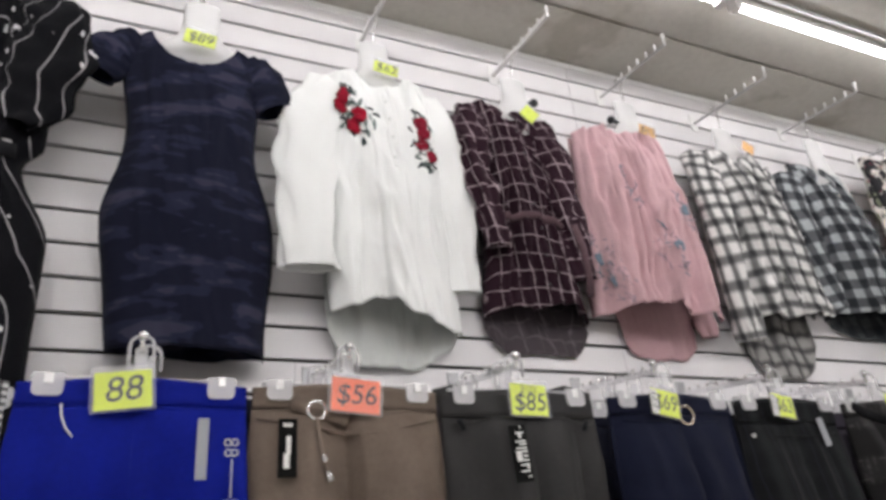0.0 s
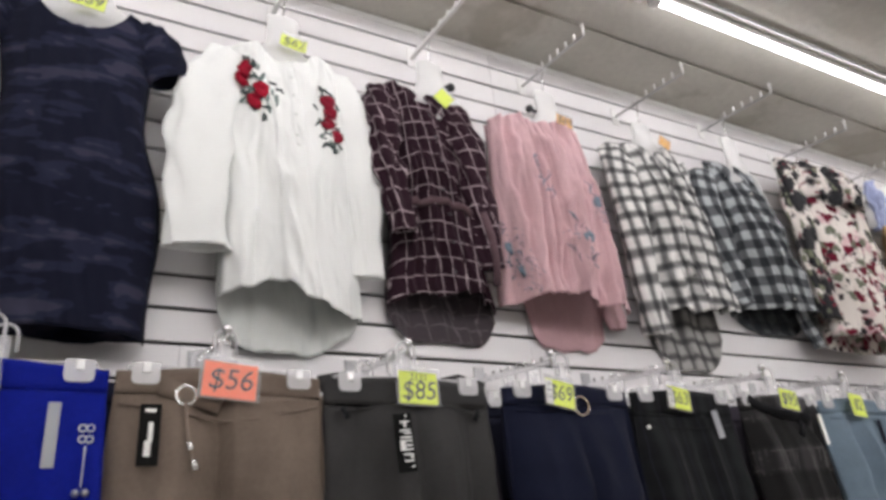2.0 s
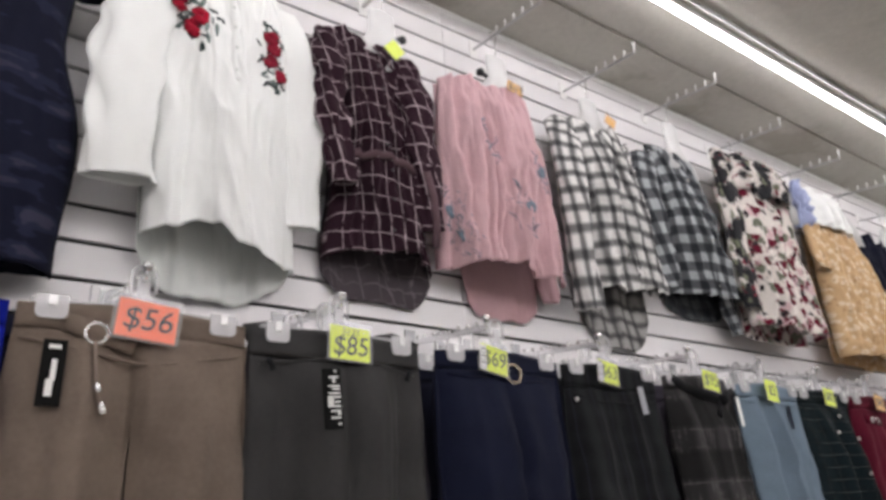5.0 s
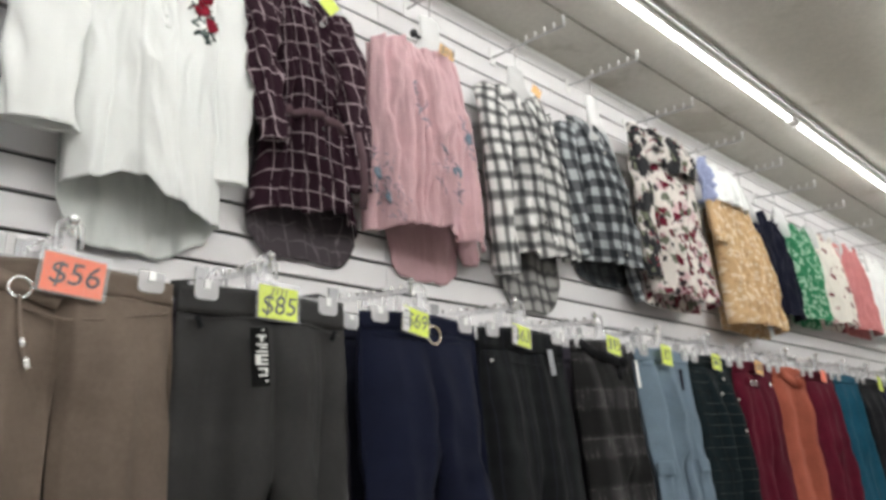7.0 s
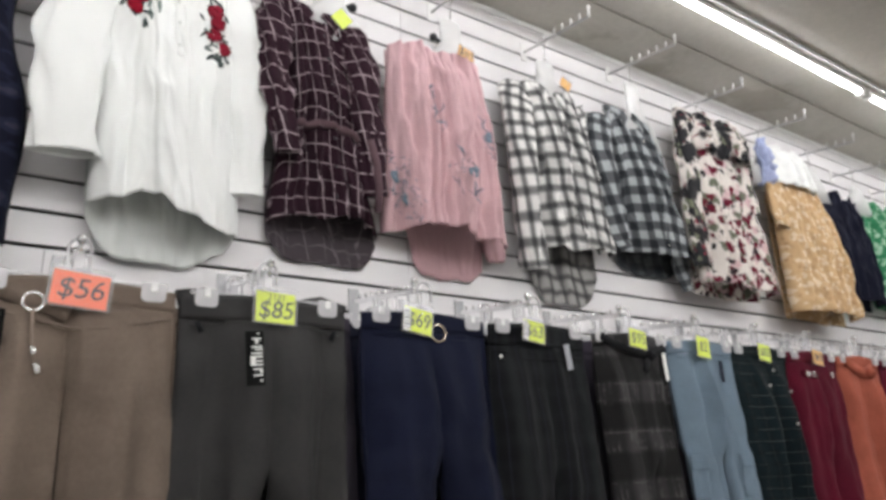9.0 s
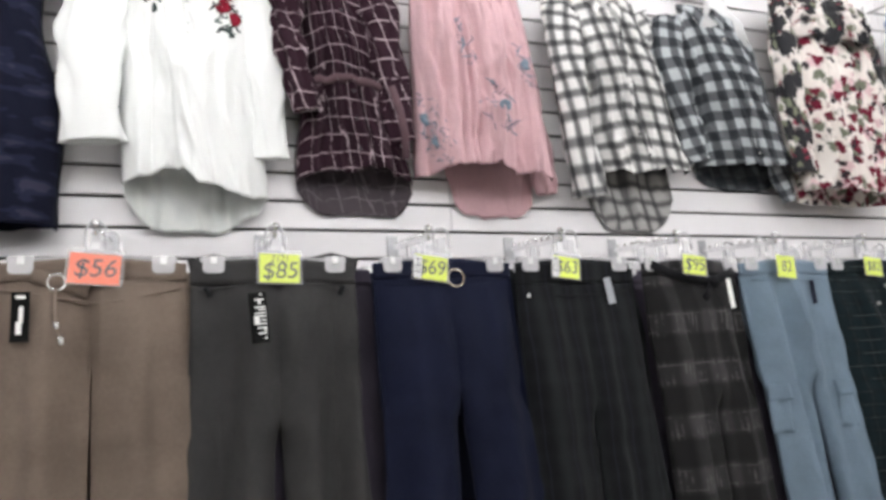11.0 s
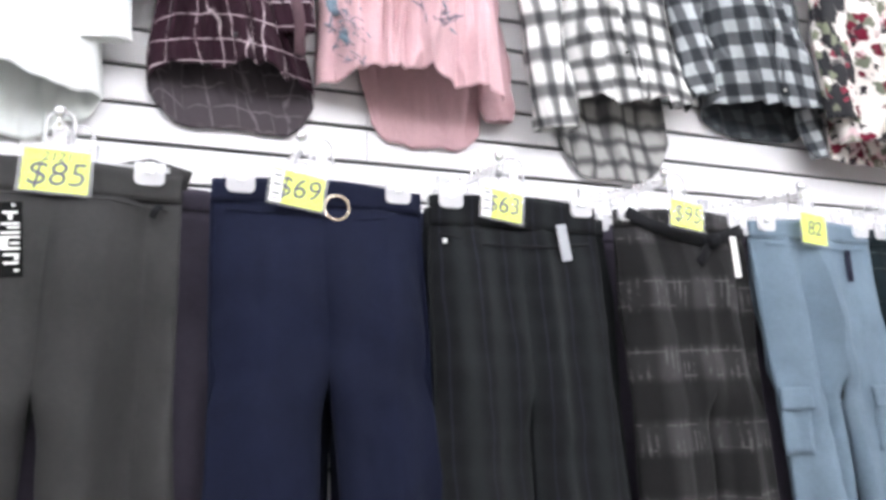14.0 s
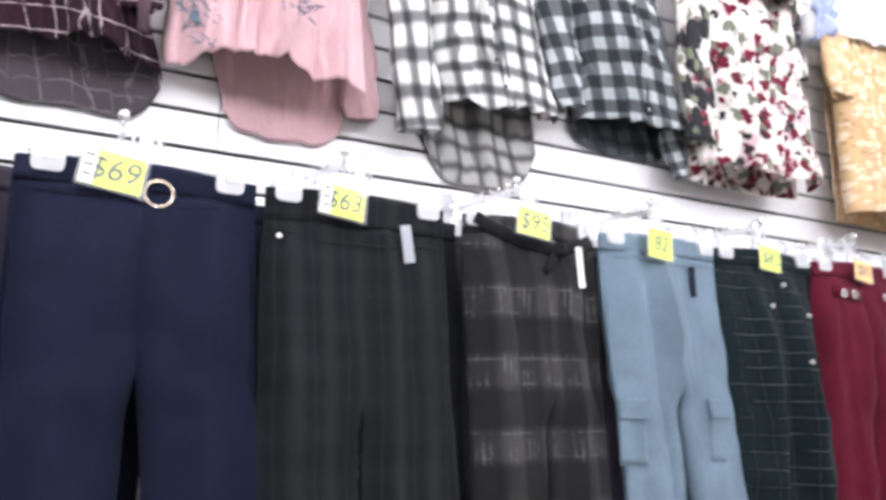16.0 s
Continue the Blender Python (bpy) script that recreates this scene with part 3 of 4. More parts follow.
    ob.matrix_local = Matrix.Translation(at) @ pose(0, 0, 0, 90, 0, 0) @ pose(0, 0, 0, 0, 0, tilt)
    return ob


def price_tag(at, lines, card, w=0.105, h=0.072, roll=0.0, yaw=0.0, label="", sleeve_w=1.14, size=0.064, strip_w=0.0):
    """A hand-lettered neon card in a clear sleeve."""
    t = thing("price_tag", label, "price tag", at, "price tags")
    t.matrix_basis = Matrix.Translation(at) @ pose(0, 0, 0, 0, roll, yaw)
    part("card", box_bm((-w / 2, -0.0006, -h / 2), (w / 2, 0.0006, h / 2)), card, t)
    s = w * sleeve_w
    lo, hi = -h / 2 - 0.005, h / 2 + 0.012
    u_shape = [(-0.0026, hi), (-0.0026, lo), (0.0026, lo), (0.0026, hi), (0.0018, hi), (0.0018, lo + 0.001), (-0.0018, lo + 0.001), (-0.0018, hi)]
    part("sleeve", profile_bm(u_shape, -s / 2, s / 2), SLEEVE, t, "clear glossy plastic sleeve")
    if strip_w:
        part("stock_label", box_bm((-w / 2 - 0.002, -0.0016, -h / 2), (-w / 2 + strip_w, -0.0007, h / 2 - 0.004)), PAPER, t, "white stock label beside the card")
        part("bar_mark", join_bm(*[box_bm((-w / 2 + 0.002, -0.0021, -h / 2 + 0.006 + 0.0095 * k), (-w / 2 + strip_w - 0.004, -0.0016, -h / 2 + 0.008 + 0.0095 * k + 0.002 * (k % 2))) for k in range(6)]), INK, t)
    for text, dz, scale in lines:
        word(text, size * scale, INK, t, (0, -0.0011, dz), 2.0, "lettering", 0.0)
    return t



# ---- trousers ----
def trousers(cx, y, material, label, waist=0.218, hip=0.226, knee=0.114, hem=0.118, z_top=1.656, rise=0.41, length=1.0, seed=1, depth=0.045,
             band=0.05, band_mat=None, gap=0.003, splay=0.004, group="trousers on the rail", lean=0.0, facets=(), fine=1.0):
    """Trousers pinned flat at the waist, each leg a tube from the waistband to the hem."""
    t = thing("trousers", label, "trousers", (cx, y, z_top), group)
    total = length - band

    def leg(side):
        def fn(a, b):
            drop = b * total
            crotch = rise - band
            below = max(0.0, drop - crotch)
            m = min(1.0, below / 0.12)
            m = m * m * (3 - 2 * m)
            f = min(1.0, drop / crotch)
            w_out = waist + (hip - waist) * math.sin(f * math.pi / 2)
            leg_f = min(1.0, below / (total - crotch))
            inner = gap * m + splay * leg_f
            outer = w_out + (inner + 2 * (knee + (hem - knee) * leg_f) - w_out) * min(1, leg_f * 1.5) ** 0.8
            d = 0.012 + (depth - 0.012) * math.sin(min(1.0, drop / 0.22) * math.pi / 2)
            ang = a * math.tau
            s = 0.5 - 0.5 * math.cos(ang)
            up = max(0.0, 1 - abs(s) ** 2.4) ** 0.5
            round_y = max(0.0, 1 - abs(2 * s - 1) ** 2.4) ** 0.5
            h = d * (up + (round_y - up) * m)
            front = -1 if math.sin(ang) >= 0 else 1
            xx = inner + (outer - inner) * s
            folds = 0.02 * min(1, drop / 0.15) * (math.sin(xx * 48 + seed + 2 * wob(xx * 4, drop, seed)) * 0.45 + 1.5 * wob(xx * 8, drop * 1.3, seed) + 0.45 * wob(xx * 18, drop * 5, seed + 2) + 0.35 * wob(xx * 6, drop * 16, seed + 4) * min(1, drop / 0.3))
            folds += 0.018 * min(1, drop / 0.2) * (ridge(xx * 6.5 + 0.5 * wob(xx * 2, drop * 2, seed), drop * 0.7, seed + 6) + 0.35 * ridge(xx * 9 + drop * 3, drop * 6 - xx * 4, seed + 7))
            if facets:
                folds += 1.7 * along(facets, side * xx / waist + 0.05 * wob(drop * 2.2, 0.5, seed + 8)) * min(1, 0.25 + drop / 0.18) if front < 0 else 0.0
            h = h + folds * (1 if front < 0 else 0.4) * (1 - m * (1 - round_y))
            x = side * xx + lean * drop + 0.004 * wob(drop * 5, side, seed + 9)
            return x, front * h, -band - drop + 0.004 * wob(xx * 8, 2, seed), side * xx, -drop
        return sheet("leg", fn, int(88 * fine), int(66 * fine), material, t, thick=0.0025)

    for side in (-1, 1):
        leg(side)

    def band_fn(a, b):
        ang = a * math.tau
        c, s = math.cos(ang), math.sin(ang)
        x = waist * (1.0 if abs(c) > 1 else c)
        y_b = 0.0145 * math.copysign(abs(s) ** 0.6, s) - 0.002 * wob(x * 12, b, seed)
        sag = 0.006 * math.cos(x / waist * math.pi) + 0.003 * wob(x * 9, 1, seed)
        return x + lean * 0.02, y_b, -band * b * 1.04 + sag * (1 - b), x, -band * b
    sheet("waistband", band_fn, 60, 4, band_mat or material, t, thick=0.0025)
    return t


def on_front(t, x, z, reach=0.022):
    """The foremost y of a pair of trousers round a place on it."""
    y = -0.016
    for o in t.children:
        if o.name.startswith(("leg", "waistband")):
            near = [v.co.y for v in o.data.vertices if abs(v.co.x - x) < reach and abs(v.co.z - z) < reach]
            y = min([y] + near)
    return y


def pocket(t, x, z, w, h, material):
    """A patch pocket with a flap."""
    for nm, z0, z1, wide, lift in (("pocket", z, z - h, w, -0.0015), ("pocket_flap", z + 0.004, z - 0.05, w + 0.008, 0.005)):
        def fn(a, b, z0=z0, z1=z1, wide=wide, lift=lift):
            px, pz = x - wide / 2 + wide * a, z0 + (z1 - z0) * b
            return px, on_front(t, px, pz, 0.015) - lift, pz, px, pz
        sheet(nm, fn, 8, 8, material, t, thick=0.0025 if nm == "pocket" else 0.004)


def seam(t, points, material, r=0.0022):
    part("seam", tube_bm([(x, on_front(t, x, z, 0.012) + 0.0005, z) for x, y, z in points], r, 6), material, t, "", True)


def laid(t, points, lift=0.006):
    return [(x, on_front(t, x, z, 0.014) - lift, z) for x, y, z in points]


def swing_label(t, x, z, w, h, material, tilt=0.0, marks=None, name="swing_label", label=""):
    ob = part(name, box_bm((-w / 2, -0.001, -h), (w / 2, 0.001, 0), 0.0006), material, t, label)
    y = min(on_front(t, x, z - h * q, 0.025) for q in (0, 0.35, 0.7, 1)) - 0.006
    ob.matrix_local = Matrix.Translation((x, y, z)) @ pose(0, 0, 0, 2, tilt, 0)
    if marks:
        bms = [box_bm((-w * mw / 2 + mx * w, -0.0022, -h * b), (w * mw / 2 + mx * w, -0.001, -h * a)) for a, b, mw, mx in marks]
        part("print", join_bm(*bms), PAPER, ob, "pale printed marks")
    return ob


def belt_ring(t, x, z, r, material, label=""):
    y = on_front(t, x, z) - 0.006
    bm = tube_bm([(x + r * math.cos(a * math.tau / 24), y, z + r * math.sin(a * math.tau / 24)) for a in range(25)], 0.0035 if r > 0.01 else 0.0018, 8)
    part("ring", bm, material, t, label, True)


def clip_hanger(cx, y, z_bar, z_arm, half=0.198, label="clear plastic clip hanger holding trousers"):
    h = thing("trouser_hanger", label, "hanger", (cx, y, z_bar), "clip hangers")
    part("bar", join_bm(box_bm((-half, -0.004, -0.009), (half, 0.004, 0.009), 0.002), box_bm((-half, -0.009, 0.003), (half, 0.009, 0.006), 0.001)), CLEAR, h)
    dz = z_arm - z_bar
    part("neck", join_bm(box_bm((-0.028, -0.004, 0.004), (0.028, 0.004, 0.03), 0.003), box_bm((-0.013, -0.004, 0.02), (0.013, 0.004, dz - 0.004), 0.003)), CLEAR, h)
    loop = [(0.024, 0, dz - 0.035)] + arc((0, 0, dz), 0.024, 0, 180, 14, "xz") + [(-0.024, 0, dz - 0.035), (-0.016, 0, dz - 0.055)]
    part("hook", tube_bm(loop, 0.004, 8), CLEAR, h, "", True)
    for s in (-1, 1):
        xc = s * (half - 0.035)
        outline = [(xc + 0.028, 0.010), (xc - 0.028, 0.010)] + [(xc - 0.016 + 0.012 * math.cos(radians(q)), -0.024 + 0.012 * math.sin(radians(q))) for q in (180, 210, 240, 270)] + [(xc + 0.016 + 0.012 * math.cos(radians(q)), -0.024 + 0.012 * math.sin(radians(q))) for q in (270, 300, 330, 360)]
        bm = bmesh.new()
        ends = [[bm.verts.new((px, yy, pz)) for px, pz in outline] for yy in (-0.022, -0.017)]
        bm.faces.new(ends[0])
        bm.faces.new(ends[1][::-1])
        for q in range(len(outline)):
            bm.faces.new((ends[0][q], ends[0][q - 1], ends[1][q - 1], ends[1][q]))
        bmesh.ops.recalc_face_normals(bm, faces=bm.faces)
        c = part("clip", bm, CLEAR, h)
        part("spring", box_bm((s * (half - 0.035) - 0.008, -0.0245, -0.012), (s * (half - 0.035) + 0.008, -0.0212, 0.010), 0.001), STEEL, c, "steel spring")
    return h


# ---- wall arms ----
def wall_arm(name, label, material, length, drop, pegs, peg_h, ball, group, thick=0.0065, first=0):
    """A display arm on a slat bracket, with upright pegs and a ball at its end."""
    a = thing(name, label, "display arm", (0, 0, 0), group)
    part("bracket", join_bm(box_bm((-0.02, -0.006, -0.045), (0.02, -0.001, 0.045), 0.002), box_bm((-0.016, -0.004, 0.03), (0.016, 0.009, 0.044), 0.001)), DULL_STEEL if material is CHROME else material, a)
    part("rod", join_bm(box_bm((-thick, -length, -thick * 1.25), (thick, -0.004, thick * 1.25), thick * 0.3)), material, a).rotation_euler = (math.atan2(drop, length), 0, 0)
    for k in range(first, pegs):
        y = -length * (k + 1) / (pegs + 0.15)
        z = -drop * (-y / length)
        last = k == pegs - 1
        part("peg", tube_bm([(0, y, z), (0, y - 0.002, z + peg_h * 0.6), (0, y - 0.004, z + peg_h * (1.3 if last else 1))], 0.0045, 8), material, a, "", True)
    if ball:
        part("ball", ball_bm((0, -length * pegs / (pegs + 0.15) - 0.004, -drop + peg_h * 1.35), ball, 14, 10), CHROME if material is CHROME else material, a, "", True)
    return a


# ---- setting ----
GROOVE_Z, PITCH = 1.84, 0.10
CEIL_Z = 3.235
X0, X1, Y1 = -2.2, 11.2, -5.2
SLAT_L = 2.44

north = part("wall_north", box_bm((X0 - 0.1, 0.014, -0.1), (X1 + 0.1, 0.12, CEIL_Z + 0.1)), GROOVE)
tagged(north, "dark raw backing of a white slatted display wall", "wall", kind="structure")
for nm, lo, hi, lab in (("wall_south", (X0 - 0.1, Y1 - 0.1, -0.1), (X1 + 0.1, Y1, CEIL_Z + 0.1), "plain off-white shop wall across the aisle"),
                        ("wall_west", (X0 - 0.1, Y1, -0.1), (X0, 0.014, CEIL_Z + 0.1), "plain off-white side wall of the shop"),
                        ("wall_east", (X1, Y1, -0.1), (X1 + 0.1, 0.014, CEIL_Z + 0.1), "plain off-white far side wall of the shop")):
    tagged(part(nm, box_bm(lo, hi), PLASTER), lab, "wall", kind="structure")
tagged(part("ceiling", join_bm(box_bm((X0, Y1, CEIL_Z), (X1, -0.292, CEIL_Z + 0.1)), box_bm((X0, -0.272, CEIL_Z + 0.003), (X1, 0.014, CEIL_Z + 0.1)), box_bm((X0, -0.292, CEIL_Z + 0.014), (X1, -0.272, CEIL_Z + 0.1))), CEILING),
       "grey-beige painted ceiling with a faint joint beside the wall", "ceiling", kind="structure")
floor = tagged(part("floor", box_bm((X0, Y1, -0.1), (X1, 0.014, -0.004)), GROUT), "pale ceramic tiled shop floor", "floor", kind="structure")
tagged(part("trim", box_bm((X0, -0.004, CEIL_Z - 0.03), (X1, 0.014, CEIL_Z - 0.001), 0.002), WHITE_METAL), "white strip closing the wall at the ceiling", "trim", kind="structure")


# ---- lights ----
def tube_light(x, y, z, length, glass, group):
    t = thing("ceiling_light", "lit white fluorescent tube on a slim white batten", "ceiling light", (x, y, z), group)
    part("housing", box_bm((0.01, -0.037, 0.0105), (length - 0.01, -0.003, 0.047), 0.004), WHITE_METAL, t)
    part("tube", tube_bm([(0.05, -0.02, 0.0), (length - 0.05, -0.02, 0.0)], 0.0135, 14), glass, t, "glowing glass tube", True)
    for e in (0.03, length - 0.03):
        part("lamp_holder", box_bm((e - 0.018, -0.042, -0.022), (e + 0.018, 0.004, 0.034), 0.004), WHITE_METAL, t)
    return t


for k in range(5):
    tube_light(-1.17 + 2.44 * k, -0.53, CEIL_Z - 0.048, 2.42, TUBE, "tubes along the slatted wall")
# Rows at -3.0 and -4.6 are unseen, added as fill from the front.
for y in (-1.38, -3.0, -4.6):
    for k in range(5):
        tube_light(-1.97 + 2.44 * k, y, CEIL_Z - 0.048, 2.42, ROOM_TUBE if y > -2 else FAR_FILL_TUBE if k < 2 else EAST_FILL_TUBE, "tubes over the aisle")
conduit = tagged(part("conduit", tube_bm([(X0 + 0.02, -0.60, CEIL_Z - 0.012), (X1 - 0.02, -0.60, CEIL_Z - 0.012)], 0.009, 10), STEEL, None, "", True), "thin metal conduit running along the ceiling", "conduit", kind="structure")

# ---- upper arms and the tops on them ----
UPPER_X = [1.26, 1.80, 2.37, 2.925, 3.455, 3.975, 4.56, 5.08, 5.66, 6.2, 6.75, 7.3, 7.9, 8.5]
UPPER_Z = 3.085
NUDGE = [0.0, 0.0, 0.0, -0.02, -0.005, -0.03, 0.035, -0.018, -0.018, -0.01, 0.0, 0.0, 0.0, 0.0]
ARM_Z = [UPPER_Z + d - 0.04 * max(0.0, x - 4.6) for x, d in zip(UPPER_X, NUDGE)]
arm = wall_arm("display_arm", "white metal display arm with upright pegs on the slatted wall", WHITE_METAL, 0.42, 0.055, 7, 0.026, 0.0075, "upper display arms")
arm.location = (UPPER_X[0], 0, UPPER_Z)
for x, z in zip(UPPER_X[1:4], ARM_Z[1:4]):
    copy_thing(arm, pose(x, 0, z))
arm = wall_arm("display_arm", "slim grey wire display arm with white pegs on the slatted wall", STEEL, 0.42, 0.055, 8, 0.034, 0.009, "upper display arms", 0.0038, 2)
for ob in arm.children:
    if ob.name.startswith(("peg", "ball", "bracket")):
        ob.data.materials[0] = WHITE_METAL
arm.location = (UPPER_X[4], 0, ARM_Z[4])
for x, z in zip(UPPER_X[5:], ARM_Z[5:]):
    copy_thing(arm, pose(x, 0, z))
HANG_Y = -0.13
for x, z in zip(UPPER_X, ARM_Z):
    top_hanger(x, HANG_Y, z - 0.012, 2.80, knob={2.925: 0.085, 3.455: -0.085}.get(x, 0.0))

GROUP = "tops on the upper arms"


def blouse(cx, label, category="blouse", name="blouse"):
    return thing(name, label, category, (0, 0, 0), GROUP)


# black vine dress
d = blouse(1.2, "black dress with white dots and curling lines, belted", "dress", "dress")
f = torso(d, "front", VINE, 1.21, 2.87, 1.30, [(0, 0.21), (0.32, 0.23), (0.36, 0.19), (0.5, 0.27), (1, 0.28)], 0.09, 0.12, -0.13, 0.10, 3, folds=7, fold=0.016)
torso(d, "back", VINE, 1.21, 2.87, 1.30, [(0, 0.21), (0.32, 0.23), (0.36, 0.19), (0.5, 0.27), (1, 0.28)], 0.09, 0.03, -0.13, 0.10, 4, True)
sleeve(d, VINE, [(1.37, -0.15, 2.81), (1.43, -0.17, 2.68), (1.41, -0.18, 2.50), (1.36, -0.19, 2.36)], [0.085, 0.10, 0.095, 0.07], 5, fold=0.016)
sleeve(d, VINE, [(1.05, -0.16, 2.74), (0.95, -0.17, 2.62), (0.93, -0.18, 2.47)], [0.085, 0.095, 0.075], 6)
strip(d, "belt", BLACK, [(1.04 + 0.029 * k, front_y(f, 1.04 + 0.029 * k, 2.29) - 0.012, 2.29 + 0.004 * math.sin(k)) for k in range(13)], 0.04, 0.008)

# navy camouflage dress
d = blouse(1.8, "navy blue camouflage bodycon dress with short sleeves", "dress", "dress")
hp = [(0, 0.165), (0.12, 0.19), (0.35, 0.175), (0.62, 0.226), (1, 0.195)]
f = torso(d, "front", CAMO, 1.785, 2.79, 1.815, hp, 0.118, 0.125, -0.15, 0.105, 11, fold=0.006, folds=2, lean=0.05, rest=(-0.05, -0.05), hem_wave=0.003)
torso(d, "back", CAMO, 1.785, 2.79, 1.825, hp, 0.105, 0.02, -0.15, 0.10, 12, True, fold=0.004, lean=0.05, rest=(-0.05, -0.05))
sleeve(d, CAMO, [(1.93, -0.14, 2.73), (1.99, -0.15, 2.67), (2.035, -0.16, 2.57)], [0.07, 0.075, 0.065], 13, 0.5, fold=0.004)
sleeve(d, CAMO, [(1.64, -0.14, 2.73), (1.57, -0.15, 2.68), (1.525, -0.16, 2.60)], [0.07, 0.075, 0.065], 14, 0.5, fold=0.004)

# white tunic
d = blouse(2.37, "white cotton tunic with embroidered red roses", "tunic", "tunic")
hp = [(0, 0.19), (0.15, 0.205), (0.5, 0.205), (1, 0.218)]
f = torso(d, "front", SNOW, 2.365, 2.80, 1.918, hp, 0.085, 0.075, -0.14, 0.10, 21, rest=(-0.09, -0.04), fold=0.012, folds=2.6, pleats=((-0.55, 0.012),), steps=((-0.32, 0.022), (0.12, 0.012)), lean=0.06, hem_wave=0.005,
          hem_line=[(-1, 0.03), (-0.75, 0.042), (-0.4, 0.072), (-0.22, 0.06), (0.02, 0.012), (0.4, 0.0), (1, 0.002)])
torso(d, "back", SNOW_SHADED, 2.365, 2.80, 1.822, hp, 0.085, 0.02, -0.10, 0.06, 22, True, curve=0.07, fold=0.018, lean=0.06, rest=(-0.06, -0.03), hem_line=[(-1, 0.03), (-0.6, 0.0), (0.3, 0.0), (0.8, 0.03), (1, 0.05)], label="sheer back tail with shade in its grey")
sleeve(d, SNOW, [(2.22, -0.14, 2.73), (2.135, -0.16, 2.55), (2.115, -0.175, 2.3), (2.135, -0.165, 2.055)], [0.08, 0.095, 0.092, 0.09], 23, 0.36, fold=0.012)
sleeve(d, SNOW, [(2.52, -0.14, 2.73), (2.60, -0.15, 2.55), (2.63, -0.13, 2.3), (2.65, -0.10, 2.05)], [0.075, 0.07, 0.062, 0.055], 24, fold=0.010)
embroidery(d, f, 2.265, 2.60, 0.105, 5, RED_THREAD, LEAF_THREAD, 4, 60, 2.0, 0.3, 0.8, PALE_LEAF, 1.12)
embroidery(d, f, 2.50, 2.54, 0.08, 6, PINK_THREAD, LEAF_THREAD, 4, 60, 2.7, 0.15, 0.8, PALE_LEAF, 1.12)
strip(d, "placket", SNOW, [(2.375 + 0.0012 * k, front_y(f, 2.375 + 0.0012 * k, 2.70 - 0.02 * k) - 0.0025, 2.70 - 0.02 * k) for k in range(16)], 0.028, 0.003)
buttons(d, f, SNOW_SHADED, 2.377, 2.66, 2.44, 4, 0.02)

# maroon windowpane shirt
d = blouse(2.83, "dark maroon windowpane shirt dress tied with a belt", "shirt", "shirt")
hp = [(0, 0.175), (0.12, 0.165), (0.5, 0.148), (0.6, 0.155), (1, 0.206)]
f = torso(d, "front", MAROON, 2.832, 2.79, 2.02, hp, 0.085, 0.10, -0.14, 0.10, 31, slope=0.06, rest=(-0.03, -0.02), pleats=((0.15, 0.02), (-0.45, 0.012), (0.55, 0.024)), steps=((0.22, 0.016),), fold=0.019, folds=5, lean=0.113, curve=-0.02, arch=0.075, fan=0.22)
torso(d, "back", MAROON_BACK, 2.832, 2.79, 1.885, hp, 0.08, 0.02, -0.10, 0.05, 32, True, curve=0.09, lean=0.113, rest=(-0.025, -0.02), label="rounded back tail")
sleeve(d, MAROON, swung([(2.70, -0.15, 2.73), (2.668, -0.20, 2.58), (2.66, -0.23, 2.4), (2.668, -0.24, 2.20)], 0.113, 0.11), [0.07, 0.062, 0.052, 0.044], 33, 0.55, fold=0.015)
sleeve(d, MAROON, swung([(2.965, -0.15, 2.72), (2.99, -0.20, 2.56), (2.985, -0.22, 2.34), (2.99, -0.22, 2.12)], 0.113, 0.11), [0.07, 0.062, 0.052, 0.045], 34, 0.55)
belt = [(2.755 + 0.0245 * k, 2.312 + 0.05 * (k / 12) * (1 - k / 12) - 0.012 * k / 12) for k in range(13)]
part("belt", tube_bm([(x, front_y(f, x, z) - 0.010, z) for x, z in belt], [0.013 + 0.002 * (k % 3) for k in range(13)], 10), MAROON_BELT, d, "self-fabric belt tied at the waist", True)
strip(d, "belt_end", MAROON_BELT, [(3.04, -0.19, 2.30), (3.07, -0.18, 2.22), (3.09, -0.16, 2.14), (3.095, -0.14, 2.06)], 0.028, 0.008)
collar(d, MAROON, 2.85, 2.79, 0.08, -0.13, 0.07)
buttons(d, f, DARK_BUTTON, 2.86, 2.64, 2.09, 7, 0.09)

# pink crinkle blouse
d = blouse(3.4, "pink crinkled cotton blouse with embroidered blue sprigs", "blouse")
hp = [(0, 0.215), (0.15, 0.225), (0.5, 0.235), (1, 0.25)]
f = torso(d, "front", PINK, 3.362, 2.80, 2.03, hp, 0.085, 0.05, -0.14, 0.10, 41, slope=0.065, rest=(-0.06, -0.14), fold=0.017, folds=8, pleats=((-0.3, 0.028), (-0.75, 0.02), (-0.52, 0.016), (0.5, 0.016), (-0.16, 0.02)), steps=((-0.02, 0.035),), lean=0.038, curve=-0.01, hem_line=[(-1, 0.0), (-0.1, 0.004), (0.0, 0.012), (0.6, -0.012), (1, -0.02)])
torso(d, "back", PINK_SHADED, 3.362, 2.79, 1.895, [(0, 0.205), (0.5, 0.21), (0.8, 0.18), (1, 0.158)], 0.07, 0.02, -0.10, 0.05, 42, True, curve=0.05, lean=0.1, rest=(-0.02, -0.03), label="longer pink back tail")
sleeve(d, PINK_SHADED, [(3.53, -0.10, 2.73), (3.60, -0.08, 2.5), (3.65, -0.06, 2.2), (3.675, -0.05, 1.98)], [0.06, 0.05, 0.045, 0.035], 43)
